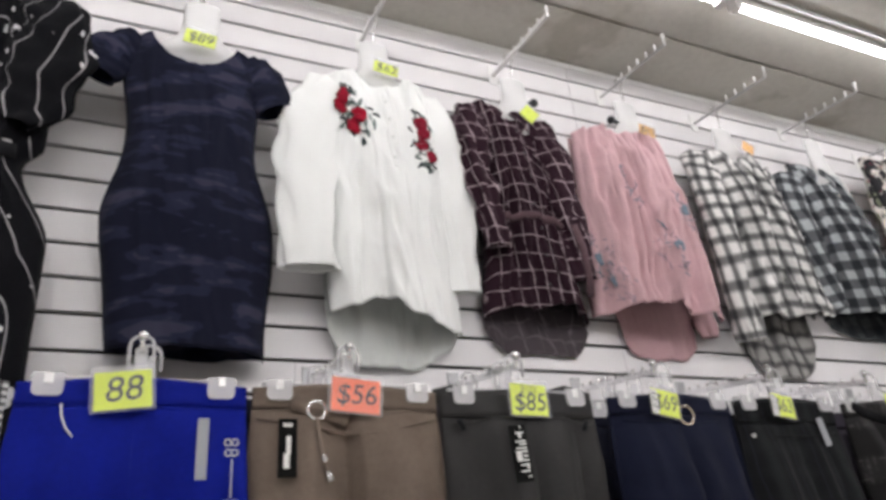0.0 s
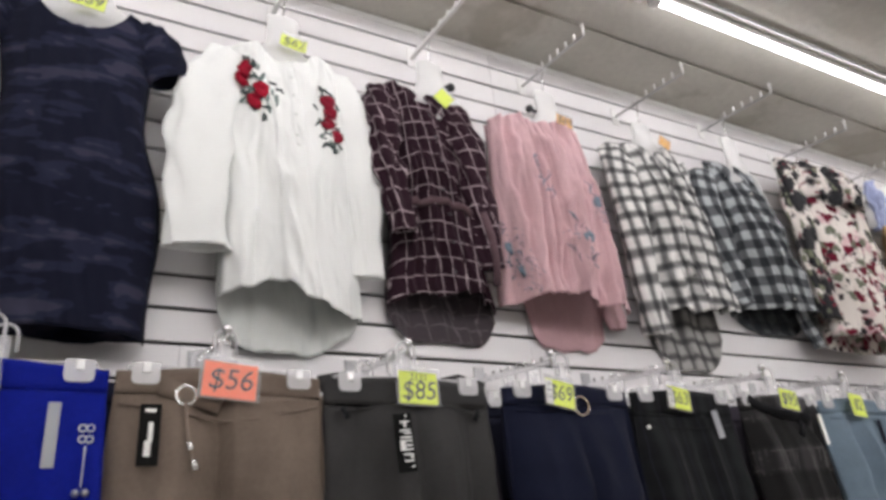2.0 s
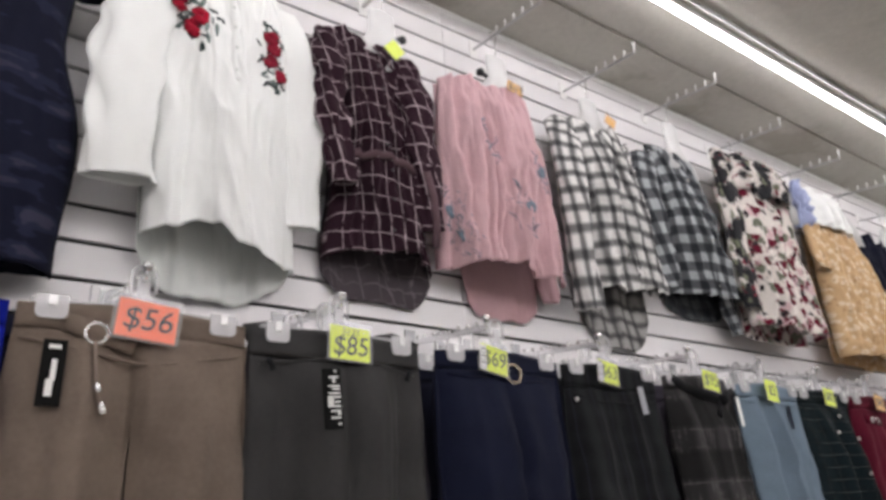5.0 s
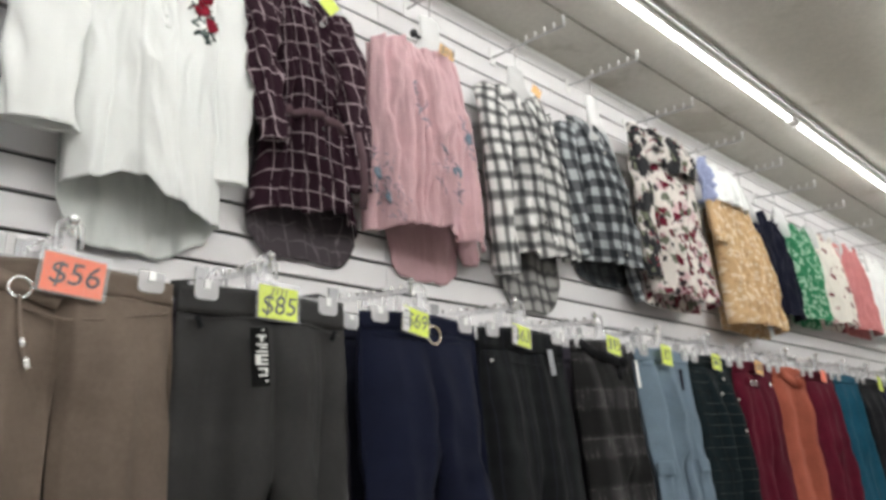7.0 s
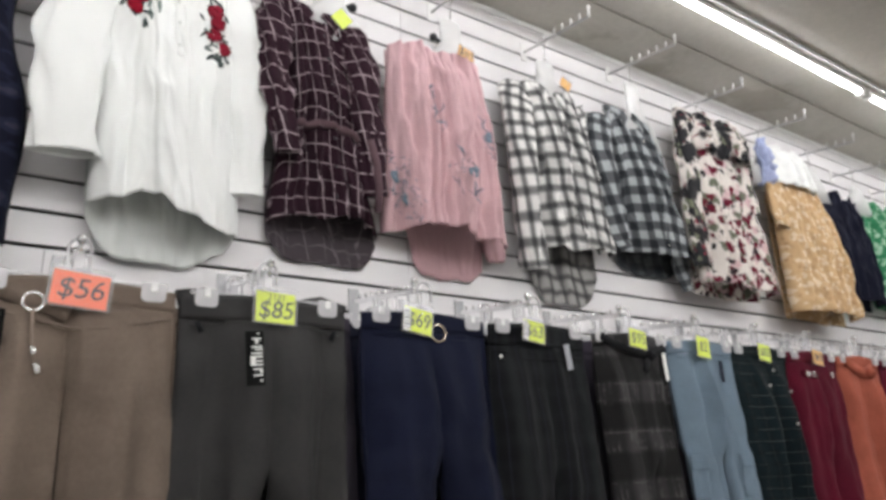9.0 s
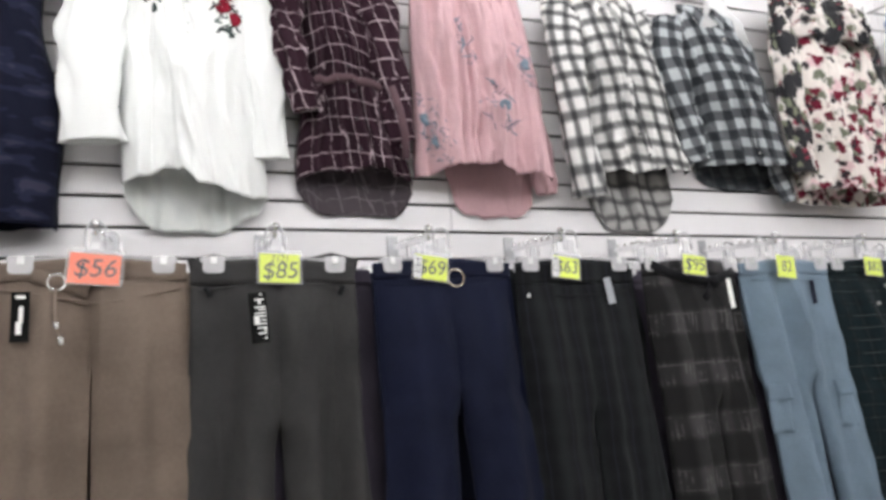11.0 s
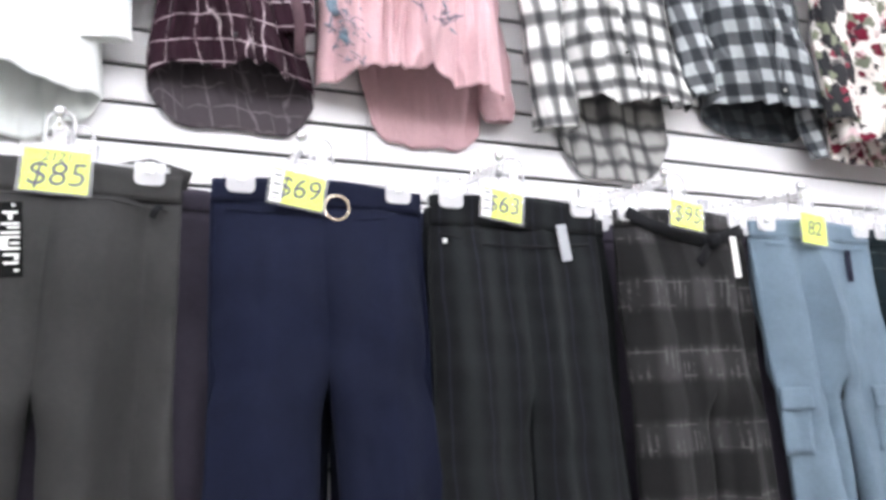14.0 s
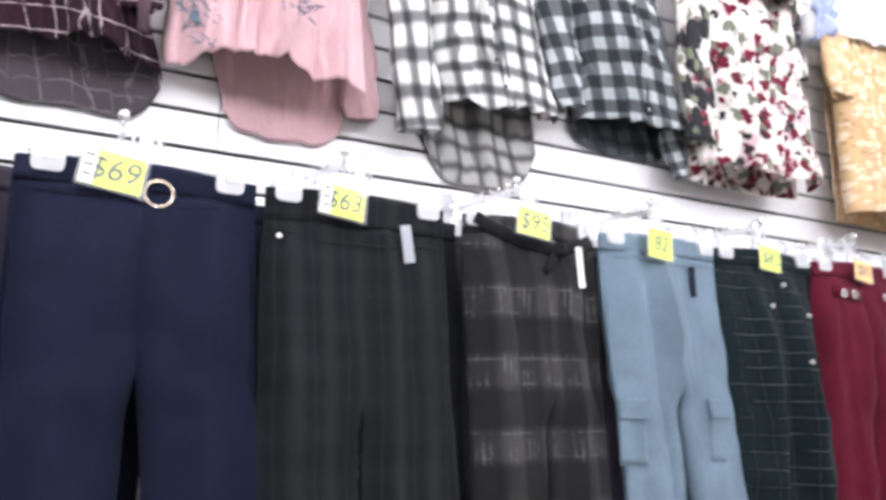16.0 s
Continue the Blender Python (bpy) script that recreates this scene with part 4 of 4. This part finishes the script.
for ex, ez, es, sd in ((3.32, 2.50, 0.06, 1), (3.43, 2.24, 0.07, 2), (3.20, 2.22, 0.06, 3), (3.55, 2.42, 0.055, 4), (3.22, 2.13, 0.055, 5)):
    embroidery(d, f, ex, ez, es * 1.55, 40 + sd, SKY_THREAD, SPRIG_THREAD, 1, 38, 1.8, 0.25, 0.36)

# black and white check shirt
d = blouse(3.95, "white and black checked flannel shirt with a long tail", "shirt", "shirt")
hp = [(0, 0.175), (0.15, 0.175), (0.6, 0.19), (1, 0.212)]
f = torso(d, "front", CHECK, 3.925, 2.80, 2.06, hp, 0.085, 0.09, -0.14, 0.10, 51, slope=0.06, rest=(-0.05, -0.07), pleats=((-0.3, 0.024), (0.3, 0.018)), steps=((0.1, 0.014),), fold=0.019, folds=4, lean=0.175, curve=0.01, arch=0.04)
torso(d, "back", CHECK_SHADED, 3.925, 2.80, 1.85, [(0, 0.195), (0.6, 0.205), (1, 0.2)], 0.075, 0.02, -0.10, 0.05, 52, True, curve=0.14, lean=0.155, rest=(-0.02, -0.02), label="rounded checked back tail")
sleeve(d, CHECK, swung([(3.775, -0.14, 2.74), (3.705, -0.19, 2.55), (3.685, -0.205, 2.3), (3.672, -0.195, 1.96)], 0.155, 0.09), [0.075, 0.075, 0.068, 0.06], 53, 0.55)
sleeve(d, CHECK, swung([(4.10, -0.14, 2.73), (4.15, -0.14, 2.55), (4.165, -0.14, 2.3), (4.165, -0.13, 2.1)], 0.17, 0.08), [0.07, 0.06, 0.055, 0.045], 54)
collar(d, CHECK, 3.95, 2.80, 0.08, -0.13, 0.07)
strip(d, "placket", CHECK, [(3.955 + 0.0152 * k, front_y(f, 3.955 + 0.0152 * k, 2.67 - 0.06 * k) - 0.005, 2.67 - 0.06 * k) for k in range(11)], 0.034, 0.005)
buttons(d, f, DARK_BUTTON, 3.96, 2.66, 2.12, 7, 0.14)

# buffalo check shirt
d = blouse(4.5, "grey-green and black buffalo checked shirt", "shirt", "shirt")
hp = [(0, 0.175), (0.15, 0.18), (0.6, 0.195), (1, 0.212)]
f = torso(d, "front", BUFFALO, 4.445, 2.79, 2.115, hp, 0.085, 0.09, -0.14, 0.10, 61, slope=0.06, rest=(-0.03, -0.09), steps=((0.28, 0.018),), fold=0.016, folds=4, lean=0.19, curve=0.01, arch=0.04)
torso(d, "back", BUFFALO_SHADED, 4.445, 2.79, 2.035, hp, 0.075, 0.02, -0.10, 0.05, 62, True, curve=0.06, lean=0.19, rest=(-0.02, -0.03))
sleeve(d, BUFFALO, swung([(4.275, -0.14, 2.73), (4.205, -0.18, 2.55), (4.19, -0.20, 2.3), (4.195, -0.20, 2.12)], 0.18, 0.08), [0.07, 0.07, 0.06, 0.05], 63, 0.55)
sleeve(d, BUFFALO, swung([(4.62, -0.12, 2.73), (4.67, -0.11, 2.5), (4.68, -0.1, 2.2), (4.69, -0.1, 1.98)], 0.16, 0.03), [0.07, 0.06, 0.05, 0.04], 64)
collar(d, BUFFALO, 4.46, 2.82, 0.08, -0.13, 0.07)
strip(d, "placket", BUFFALO, [(4.50 + 0.0165 * k, front_y(f, 4.5 + 0.0165 * k, 2.66 - 0.058 * k) - 0.004, 2.66 - 0.058 * k) for k in range(10)], 0.03, 0.004)
buttons(d, f, BUTTON, 4.505, 2.64, 2.16, 6, 0.16)

# floral blouse
d = blouse(5.1, "cream blouse printed with maroon and green flowers", "blouse")
hp = [(0, 0.20), (0.2, 0.25), (0.6, 0.27), (1, 0.28)]
f = torso(d, "front", FLORAL, 5.145, 2.96, 1.99, hp, 0.10, 0.05, -0.13, 0.11, 71, fold=0.019, folds=5, lean=0.02, pleats=((-0.5, 0.03), (0.2, 0.02)), hem_line=[(-1, 0.02), (0, 0.0), (1, 0.0)])
torso(d, "back", FLORAL, 5.145, 2.95, 1.97, hp, 0.12, 0.02, -0.10, 0.05, 72, True)
torso(d, "ruffle", FLORAL_DARK, 5.145, 2.965, 2.66, [(0, 0.20), (0.6, 0.255), (1, 0.265)], 0.10, 0.05, -0.14, 0.12, 75, fold=0.018, folds=8, nv=24, hem_wave=0.03, label="black and white ruffled yoke")
sleeve(d, FLORAL_DARK, [(4.96, -0.14, 2.92), (4.88, -0.17, 2.72), (4.845, -0.18, 2.4), (4.86, -0.17, 2.08)], [0.08, 0.085, 0.07, 0.06], 73)
sleeve(d, FLORAL_DARK, [(5.31, -0.14, 2.92), (5.41, -0.14, 2.72), (5.43, -0.14, 2.45)], [0.07, 0.07, 0.06], 74)

# mustard dress
d = blouse(5.8, "mustard small-print dress with a white yoke", "dress", "dress")
hp = [(0, 0.22), (0.2, 0.27), (0.6, 0.30), (1, 0.32)]
f = torso(d, "front", MUSTARD, 5.92, 2.74, 1.93, hp, 0.12, 0.05, -0.13, 0.12, 81, fold=0.02, folds=6, lean=0.05, pleats=((-0.4, 0.03), (0.1, 0.02), (0.5, 0.03)))
torso(d, "back", MUSTARD, 5.92, 2.78, 1.91, hp, 0.12, 0.02, -0.1, 0.05, 82, True, lean=0.05)
torso(d, "yoke", SNOW, 5.84, 2.95, 2.66, [(0, 0.17), (1, 0.225)], 0.08, 0.05, -0.13, 0.112, 83, fold=0.008, nv=16, label="white yoke over the mustard cloth")
sleeve(d, MUSTARD, [(5.72, -0.15, 2.76), (5.64, -0.18, 2.6), (5.625, -0.19, 2.4)], [0.07, 0.07, 0.055], 84)
d = blouse(5.5, "lilac blue satin scarf top beside a mustard dress", "scarf", "scarf")
torso(d, "front", LILAC, 5.59, 2.95, 2.63, [(0, 0.035), (0.3, 0.065), (0.6, 0.05), (1, 0.075)], 0.02, 0.02, -0.17, 0.035, 85, fold=0.022, folds=3, nv=30, nu=30, lean=0.03, hem_wave=0.02)

# far tops
for cx, w, zt, zh, m, lab, sd in ((6.45, 0.20, 2.78, 2.05, NAVY_DARK, "dark navy blouse hanging among other tops", 91), (6.98, 0.23, 2.80, 2.08, GREEN_LACE, "green lace blouse with a scalloped hem", 92),
                                  (7.50, 0.22, 2.82, 2.10, FAR_FLORAL, "cream blouse with sparse maroon flowers", 93), (8.05, 0.26, 2.84, 2.10, ROSE, "dusty rose knitted top on the upper row", 94),
                                  (8.65, 0.24, 2.84, 2.10, SNOW, "white cotton blouse at the far end", 95)):
    d = blouse(cx, lab)
    hp = [(0, w * 0.85), (0.2, w), (1, w * 1.1)]
    torso(d, "front", m, cx, zt, zh, hp, 0.08, 0.07, -0.13, 0.10, sd, fold=0.014)
    torso(d, "back", m, cx, zt, zh - 0.02, hp, 0.08, 0.02, -0.1, 0.05, sd + 20, True)
    for s in (-1, 1):
        sleeve(d, m, [(cx + s * w * 0.75, -0.13, zt - 0.06), (cx + s * w * 1.1, -0.14, zt - 0.25), (cx + s * w * 1.15, -0.15, zt - 0.5)], [0.07, 0.065, 0.05], sd + s)

# ---- lower arms and the trousers on them ----
LOWER_X = [1.27 + 0.45 * k if k < 7 else 3.97 + 0.438 * (k - 6) for k in range(16)]
LOWER_Z = 1.775
arm = wall_arm("rail_arm", "chrome display arm with upright pegs and a ball end", CHROME, 0.39, 0.05, 9, 0.02, 0.012, "lower display arms")
arm.location = (LOWER_X[0], 0, LOWER_Z)
for x in LOWER_X[1:]:
    copy_thing(arm, pose(x, 0, LOWER_Z))
BAR_Z, FRONT_Y = 1.656, -0.372
ARM_AT = 1.742
SHIFT = {4: 0.045, 5: 0.042, 6: 0.046, 7: 0.03}
HUNG_X = [x + SHIFT.get(k, 0.0) for k, x in enumerate(LOWER_X)]
for x in HUNG_X:
    clip_hanger(x, FRONT_Y, BAR_Z, ARM_AT - 0.008)

STYLE = [
    (GINGHAM, "black and white gingham trousers on a clip hanger", dict(seed=2)),
    (ROYAL, "royal blue crepe trousers on a clip hanger", dict(seed=3)),
    (TAUPE, "taupe brown trousers with a belt loop and cord", dict(seed=4, rise=0.2, gap=0.002, splay=0.006, facets=[(-1, -0.008), (-0.45, 0.006), (-0.06, -0.022), (0.08, 0.004), (0.55, 0.008), (1, -0.012)])),
    (CHARCOAL, "charcoal grey high-waisted trousers with a hanging label", dict(seed=5, waist=0.222, band=0.062, gap=0.008, splay=0.022, rise=0.40, facets=[(-1, 0.0), (-0.68, -0.018), (-0.42, 0.006), (0.0, 0.004), (0.43, 0.022), (0.70, -0.016), (1, 0.006)])),
    (NAVY, "navy blue trousers with a metal ring at the waist", dict(seed=6, waist=0.218, hip=0.224, gap=0.008, splay=0.03, rise=0.375, lean=0.045, knee=0.108, hem=0.112, facets=[(-1, -0.018), (-0.55, 0.005), (-0.1, -0.008), (0.22, -0.004), (0.6, 0.009), (1, -0.018)])),
    (SHADOW_CHECK, "dark grey shadow-checked trousers with a grey label", dict(seed=7, waist=0.208, hip=0.215, band=0.07, lean=0.04, facets=[(-1, -0.012), (-0.5, 0.008), (0, -0.022), (0.28, 0.008), (0.58, -0.014), (1, 0.0)])),
    (TARTAN, "grey tartan flannel trousers with a tied waist", dict(seed=8, waist=0.193, hip=0.19, knee=0.096, hem=0.096, lean=0.045, facets=[(-1, -0.004), (-0.68, 0.012), (-0.42, -0.012), (0, 0.010), (0.36, 0.014), (0.43, -0.022), (0.7, -0.012), (1, -0.022)])),
    (DENIM, "pale blue cargo trousers with flap pockets", dict(seed=9, waist=0.2058, hip=0.2, knee=0.096, hem=0.094, lean=0.085, gap=0.007, splay=0.012, rise=0.37, facets=[(-1, -0.018), (-0.48, 0.010), (-0.26, -0.012), (0.15, 0.009), (0.5, -0.004), (1, 0.0)])),
    (TEAL_TARTAN, "dark teal tartan trousers with small buttons", dict(seed=10, waist=0.203, hip=0.212, lean=0.05, facets=[(-1, -0.01), (-0.4, 0.008), (0.1, -0.012), (0.45, 0.008), (1, -0.012)])),
    (BURGUNDY, "burgundy trousers with two metal eyelets", dict(seed=12, waist=0.205, facets=[(-1, -0.014), (-0.5, 0.01), (0, -0.014), (0.5, 0.01), (1, -0.014)])),
    (RUST, "rust orange trousers with a knotted sash", dict(seed=13, waist=0.2, knee=0.1, hem=0.1, facets=[(-1, -0.01), (-0.6, 0.008), (-0.1, -0.018), (0.3, 0.01), (1, -0.01)])),
    (BURGUNDY, "burgundy crepe trousers on a clip hanger", dict(seed=14, waist=0.205)),
    (TEAL, "teal blue crepe trousers on a clip hanger", dict(seed=15, waist=0.205)),
    (BLACK, "black crepe trousers on a clip hanger", dict(seed=16, waist=0.205)),
    (NAVY_DARK, "dark navy trousers at the far end", dict(seed=17, waist=0.205)),
    (TAUPE, "taupe trousers at the far end", dict(seed=18, waist=0.205)),
]
PANTS = [trousers(x, FRONT_Y, m, lab, **kw) for x, (m, lab, kw) in zip(HUNG_X, STYLE)]

# a second pair behind each front pair
BEHIND = [BLACK, NAVY_DARK, TAUPE, PLUM, NAVY_DARK, SHADOW_CHECK, PLUM, PLUM, NAVY_DARK, BLACK, BURGUNDY, RUST, BURGUNDY, NAVY_DARK, BLACK, BLACK]
for k, (x, m) in enumerate(zip(HUNG_X, BEHIND)):
    y2 = FRONT_Y + (0.105 if k % 2 else 0.16)
    trousers(x + 0.055, y2, m, "folded-over dark trousers hanging behind another pair", seed=40 + k, waist=0.24, hip=0.262, rise=0.45, knee=0.13, hem=0.14, fine=0.6, group="trousers behind the front row")
    for back in (0.255,):
        if k > 1:
            clip_hanger(x - 0.01 + 0.1 * (back - 0.2), FRONT_Y + back, BAR_Z + 0.02, ARM_AT + 0.02, label="clear plastic clip hanger near the slatted wall")
    clip_hanger(x + 0.02, y2, BAR_Z + 0.012, ARM_AT + 0.006, label="clear plastic clip hanger behind the front row")

# fittings of the front pairs
p = PANTS[1]
swing_label(p, 0.128, -0.085, 0.022, 0.12, GREY_CARD, label="grey woven label")
swing_label(p, 0.188, -0.165, 0.003, 0.075, STEEL, name="chain", label="small steel chain")
for bx, bz in ((0.181, -0.128), (0.195, -0.128), (0.182, -0.15), (0.194, -0.15)):
    belt_ring(p, bx, bz, 0.0065, STEEL)
part("thread", tube_bm(laid(p, [(-0.135, 0, -0.052), (-0.132, 0, -0.075), (-0.122, 0, -0.10), (-0.108, 0, -0.118)], 0.004), 0.002, 6), PAPER, p, "loose white thread", True)
part("bead", join_bm(*[ball_bm((bx, on_front(p, bx, -0.25) - 0.006, -0.25), 0.007, 8, 6) for bx in (0.18, 0.196)]), STEEL, p, "steel chain beads", True)
p = PANTS[2]
belt_ring(p, -0.082, -0.058, 0.02, CHROME, "steel ring on the belt loop")
strip(p, "belt_tab", TAUPE, laid(p, [(-0.135, -0.022, -0.04), (-0.10, -0.028, -0.05), (-0.06, -0.03, -0.062), (-0.01, -0.03, -0.078)]), 0.035, 0.008)
part("cord", tube_bm(laid(p, [(-0.082, -0.03, -0.075), (-0.08, -0.052, -0.12), (-0.075, -0.062, -0.17), (-0.066, -0.066, -0.2)]), 0.0035, 8), CORD, p, "", True)
part("cord_end", join_bm(tube_bm(laid(p, [(-0.066, 0, -0.195), (-0.06, 0, -0.215)], 0.008), [0.007, 0.008], 10), tube_bm(laid(p, [(-0.076, 0, -0.16), (-0.072, 0, -0.176)], 0.008), [0.006, 0.007], 10)), CHROME, p, "chrome cord tips", True)
swing_label(p, -0.152, -0.085, 0.04, 0.12, BLACK_CARD, 0, [(0.08, 0.14, 0.5, 0), (0.3, 0.62, 0.22, 0.05), (0.6, 0.85, 0.3, -0.05)], label="black card label")
seam(p, [(-0.21, -0.03, -0.075), (-0.14, -0.03, -0.085), (-0.07, -0.03, -0.10), (0.0, -0.05, -0.112), (0.06, -0.05, -0.108), (0.12, -0.048, -0.095), (0.17, -0.036, -0.083), (0.208, -0.036, -0.074)], TAUPE, 0.003)
p = PANTS[3]
for x0, x1, up in ((-0.225, -0.10, 0.016), (0.085, 0.235, 0.022)):
    strip(p, "back_waist", CHARCOAL, [(x0 + (x1 - x0) * q / 4, 0.02, -0.012 + up * (1 - abs(q - 2) / 2.2)) for q in range(5)], 0.04, 0.004)
for sx in (-1, 1):
    strip(p, "pocket_slit", BLACK, laid(p, [(sx * 0.185, -0.03, -0.075), (sx * 0.178, -0.036, -0.085), (sx * 0.172, -0.038, -0.1)]), 0.012, 0.003)
swing_label(p, -0.058, -0.098, 0.046, 0.132, BLACK_CARD, -5, [(0.03, 0.06, 0.1, 0.2), (0.13, 0.16, 0.5, 0.1), (0.16, 0.24, 0.14, 0.1), (0.28, 0.31, 0.6, 0.1), (0.33, 0.36, 0.4, 0.2), (0.40, 0.43, 0.62, 0.1), (0.46, 0.64, 0.3, -0.12), (0.46, 0.49, 0.62, 0.1), (0.54, 0.57, 0.3, 0.24), (0.61, 0.64, 0.5, 0.16), (0.69, 0.72, 0.5, 0.12), (0.72, 0.78, 0.14, 0.3), (0.80, 0.83, 0.5, 0.12), (0.90, 0.93, 0.16, 0.3)], label="black card label with white print")
seam(p, [(-0.2, -0.02, -0.085), (-0.1, -0.04, -0.07), (0, -0.046, -0.066), (0.1, -0.04, -0.07), (0.2, -0.02, -0.085)], CHARCOAL)
p = PANTS[4]
belt_ring(p, 0.03, -0.055, 0.026, gloss_mat("brushed brass", (0.62, 0.52, 0.42), 0.25, 1.0), "brass ring at the waist")
seam(p, [(-0.02, -0.03, -0.075), (0.06, -0.038, -0.078), (0.14, -0.03, -0.07)], NAVY)
seam(p, [(-0.19, -0.016, -0.07), (-0.12, -0.034, -0.075), (-0.06, -0.036, -0.07)], NAVY)
p = PANTS[5]
swing_label(p, 0.1, -0.06, 0.026, 0.085, GREY_CARD, -10, label="grey plastic label")
seam(p, [(-0.19, -0.02, -0.095), (-0.08, -0.046, -0.115), (0.06, -0.048, -0.115), (0.18, -0.03, -0.1)], BLACK)
part("stud", ball_bm((-0.18, on_front(p, -0.18, -0.112) - 0.004, -0.112), 0.006, 8, 6), PAPER, p)
p = PANTS[6]
strip(p, "sash", BLACK, laid(p, [(-0.17, -0.03, -0.015), (-0.11, -0.045, -0.04), (-0.03, -0.052, -0.065), (0.05, -0.055, -0.08), (0.12, -0.05, -0.06), (0.17, -0.035, -0.04)]), 0.03, 0.008)
part("sash_knot", ball_bm((0.055, on_front(p, 0.055, -0.08) - 0.012, -0.08), 0.02, 10, 8), BLACK, p, "", True)
strip(p, "sash_end", BLACK, laid(p, [(0.05, -0.062, -0.085), (0.02, -0.066, -0.12), (0.0, -0.066, -0.14)]), 0.022, 0.006)
swing_label(p, 0.085, -0.075, 0.018, 0.1, PAPER, -6, label="white curled paper label")
p = PANTS[7]
swing_label(p, 0.1, -0.075, 0.02, 0.085, NAVY_DARK, -3, label="dark zip label")
for s in (-1, 1):
    pocket(p, s * 0.152 + 0.012, -0.44, 0.075, 0.16, DENIM)
seam(p, [(-0.17, -0.02, -0.07), (0, -0.045, -0.075), (0.17, -0.02, -0.07)], DENIM)
p = PANTS[8]
for bx, bz in ((0.05, -0.1), (-0.03, -0.17), (0.13, -0.19), (0.08, -0.33)):
    part("button", ball_bm((bx, on_front(p, bx, bz) - 0.003, bz), 0.007, 8, 6), BUTTON, p)
p = PANTS[9]
for bx in (-0.11, -0.055, 0.1):
    belt_ring(p, bx, -0.105, 0.011, CHROME)
strip(p, "tab", BURGUNDY, laid(p, [(-0.15, -0.034, -0.10), (-0.08, -0.046, -0.105), (-0.02, -0.048, -0.11)]), 0.035, 0.006)
p = PANTS[10]
strip(p, "sash", RUST, laid(p, [(-0.15, -0.03, -0.03), (-0.07, -0.05, -0.06), (0.02, -0.055, -0.085), (0.1, -0.04, -0.05)]), 0.045, 0.012)
part("sash_knot", ball_bm((0.03, on_front(p, 0.03, -0.085) - 0.014, -0.085), 0.026, 10, 8), RUST, p, "", True)

# price tags on the clip hangers
TAG_Y = FRONT_Y - 0.034
NEON = "neon yellow hand-lettered price card"
TAGS = [
    (1, -0.02, YELLOW, [("88", 0.0, 1.12)], 0.098, 0.072, -5, -6, NEON + " on blue trousers"),
    (2, 0.012, ORANGE, [("$56", 0.0, 1.0)], 0.108, 0.072, 4, 4, "neon orange hand-lettered price card in a clear sleeve"),
    (3, 0.015, YELLOW, [("2121", 0.026, 0.4), ("$85", -0.008, 1.0)], 0.1, 0.074, 1, 4, NEON + " on charcoal trousers"),
    (4, 0.0, YELLOW, [("$69", 0.0, 0.95)], 0.1, 0.066, 6, 10, NEON + " on navy trousers"),
    (5, 0.0, YELLOW, [("$63", 0.0, 0.9)], 0.094, 0.062, 5, 8, NEON + " on dark checked trousers"),
    (6, 0.015, YELLOW, [("$95", 0.0, 0.9)], 0.09, 0.06, 5, 6, NEON + " on tartan trousers"),
    (7, 0.01, YELLOW, [("82", 0.0, 0.9)], 0.085, 0.075, 3, 6, NEON + " on pale blue trousers"),
    (8, 0.0, YELLOW, [("$82", 0.0, 0.8)], 0.085, 0.065, 4, 4, NEON + " on dark teal trousers"),
    (9, 0.0, AMBER, [("$85", 0.0, 0.8)], 0.085, 0.06, 6, 4, "amber hand-lettered price card in a clear sleeve"),
    (11, -0.03, ORANGE, [], 0.085, 0.06, 2, 4, "plain neon orange price card on burgundy trousers"),
    (13, 0.1, YELLOW, [], 0.085, 0.09, 6, 4, "plain neon yellow price card on black trousers"),
]
for k, dx, card, lines, w, h, roll, yaw, lab in TAGS:
    price_tag((LOWER_X[k] + dx - 0.008, TAG_Y - (0.045 if k == 6 else 0.008), BAR_Z - 0.028), lines, card, w * 1.08, h * 1.06, roll, yaw, lab, strip_w=0.022 if k in (4, 5) else 0.0)
# price cards on the tops
for x, y, z, card, text, w, h, roll in ((1.795, -0.205, 2.755, YELLOW, "$89", 0.09, 0.05, 6), (2.385, -0.20, 2.80, YELLOW, "$62", 0.085, 0.045, 8), (2.93, -0.20, 2.735, YELLOW, "", 0.06, 0.06, 40),
                                   (3.475, -0.20, 2.775, AMBER, "$69", 0.075, 0.045, 10), (4.02, -0.20, 2.80, AMBER, "", 0.06, 0.05, 25)):
    price_tag((x, y, z), [(text, 0.0, 0.75)] if text else [], card, w, h, roll, 0, ("amber" if card is AMBER else "neon yellow") + " price card tucked in a garment's neck", 1.05)

# ---- slats of the wall and tiles of the floor ----
slat_me = bpy.data.meshes.new("slat")
bm = box_bm((0.0008, 0.0, 0.0055), (SLAT_L - 0.0008, 0.0135, PITCH - 0.0055), 0.0015)
bm.to_mesh(slat_me)
bm.free()
slat_me.materials.append(SLAT)
for j in range(-18, 14):
    for k in range(6):
        x = 3.30 - 2 * SLAT_L + SLAT_L * k - (1.17 if j < 0 else 0)
        if x + SLAT_L < X0 or x > X1:
            continue
        s = new("slat", slat_me)
        s.parent = north
        s.location = (x, 0.0, GROOVE_Z + PITCH * j)
tile_me = bpy.data.meshes.new("tile")
bm = box_bm((0.0015, 0.0015, -0.006), (0.6075, 0.6485, 0.0), 0.001)
bm.to_mesh(tile_me)
bm.free()
tile_me.materials.append(TILE)
for i in range(22):
    for j in range(8):
        s = new("tile", tile_me)
        s.parent = floor
        s.location = (X0 + 0.609 * i, -0.65 * (j + 1), 0)
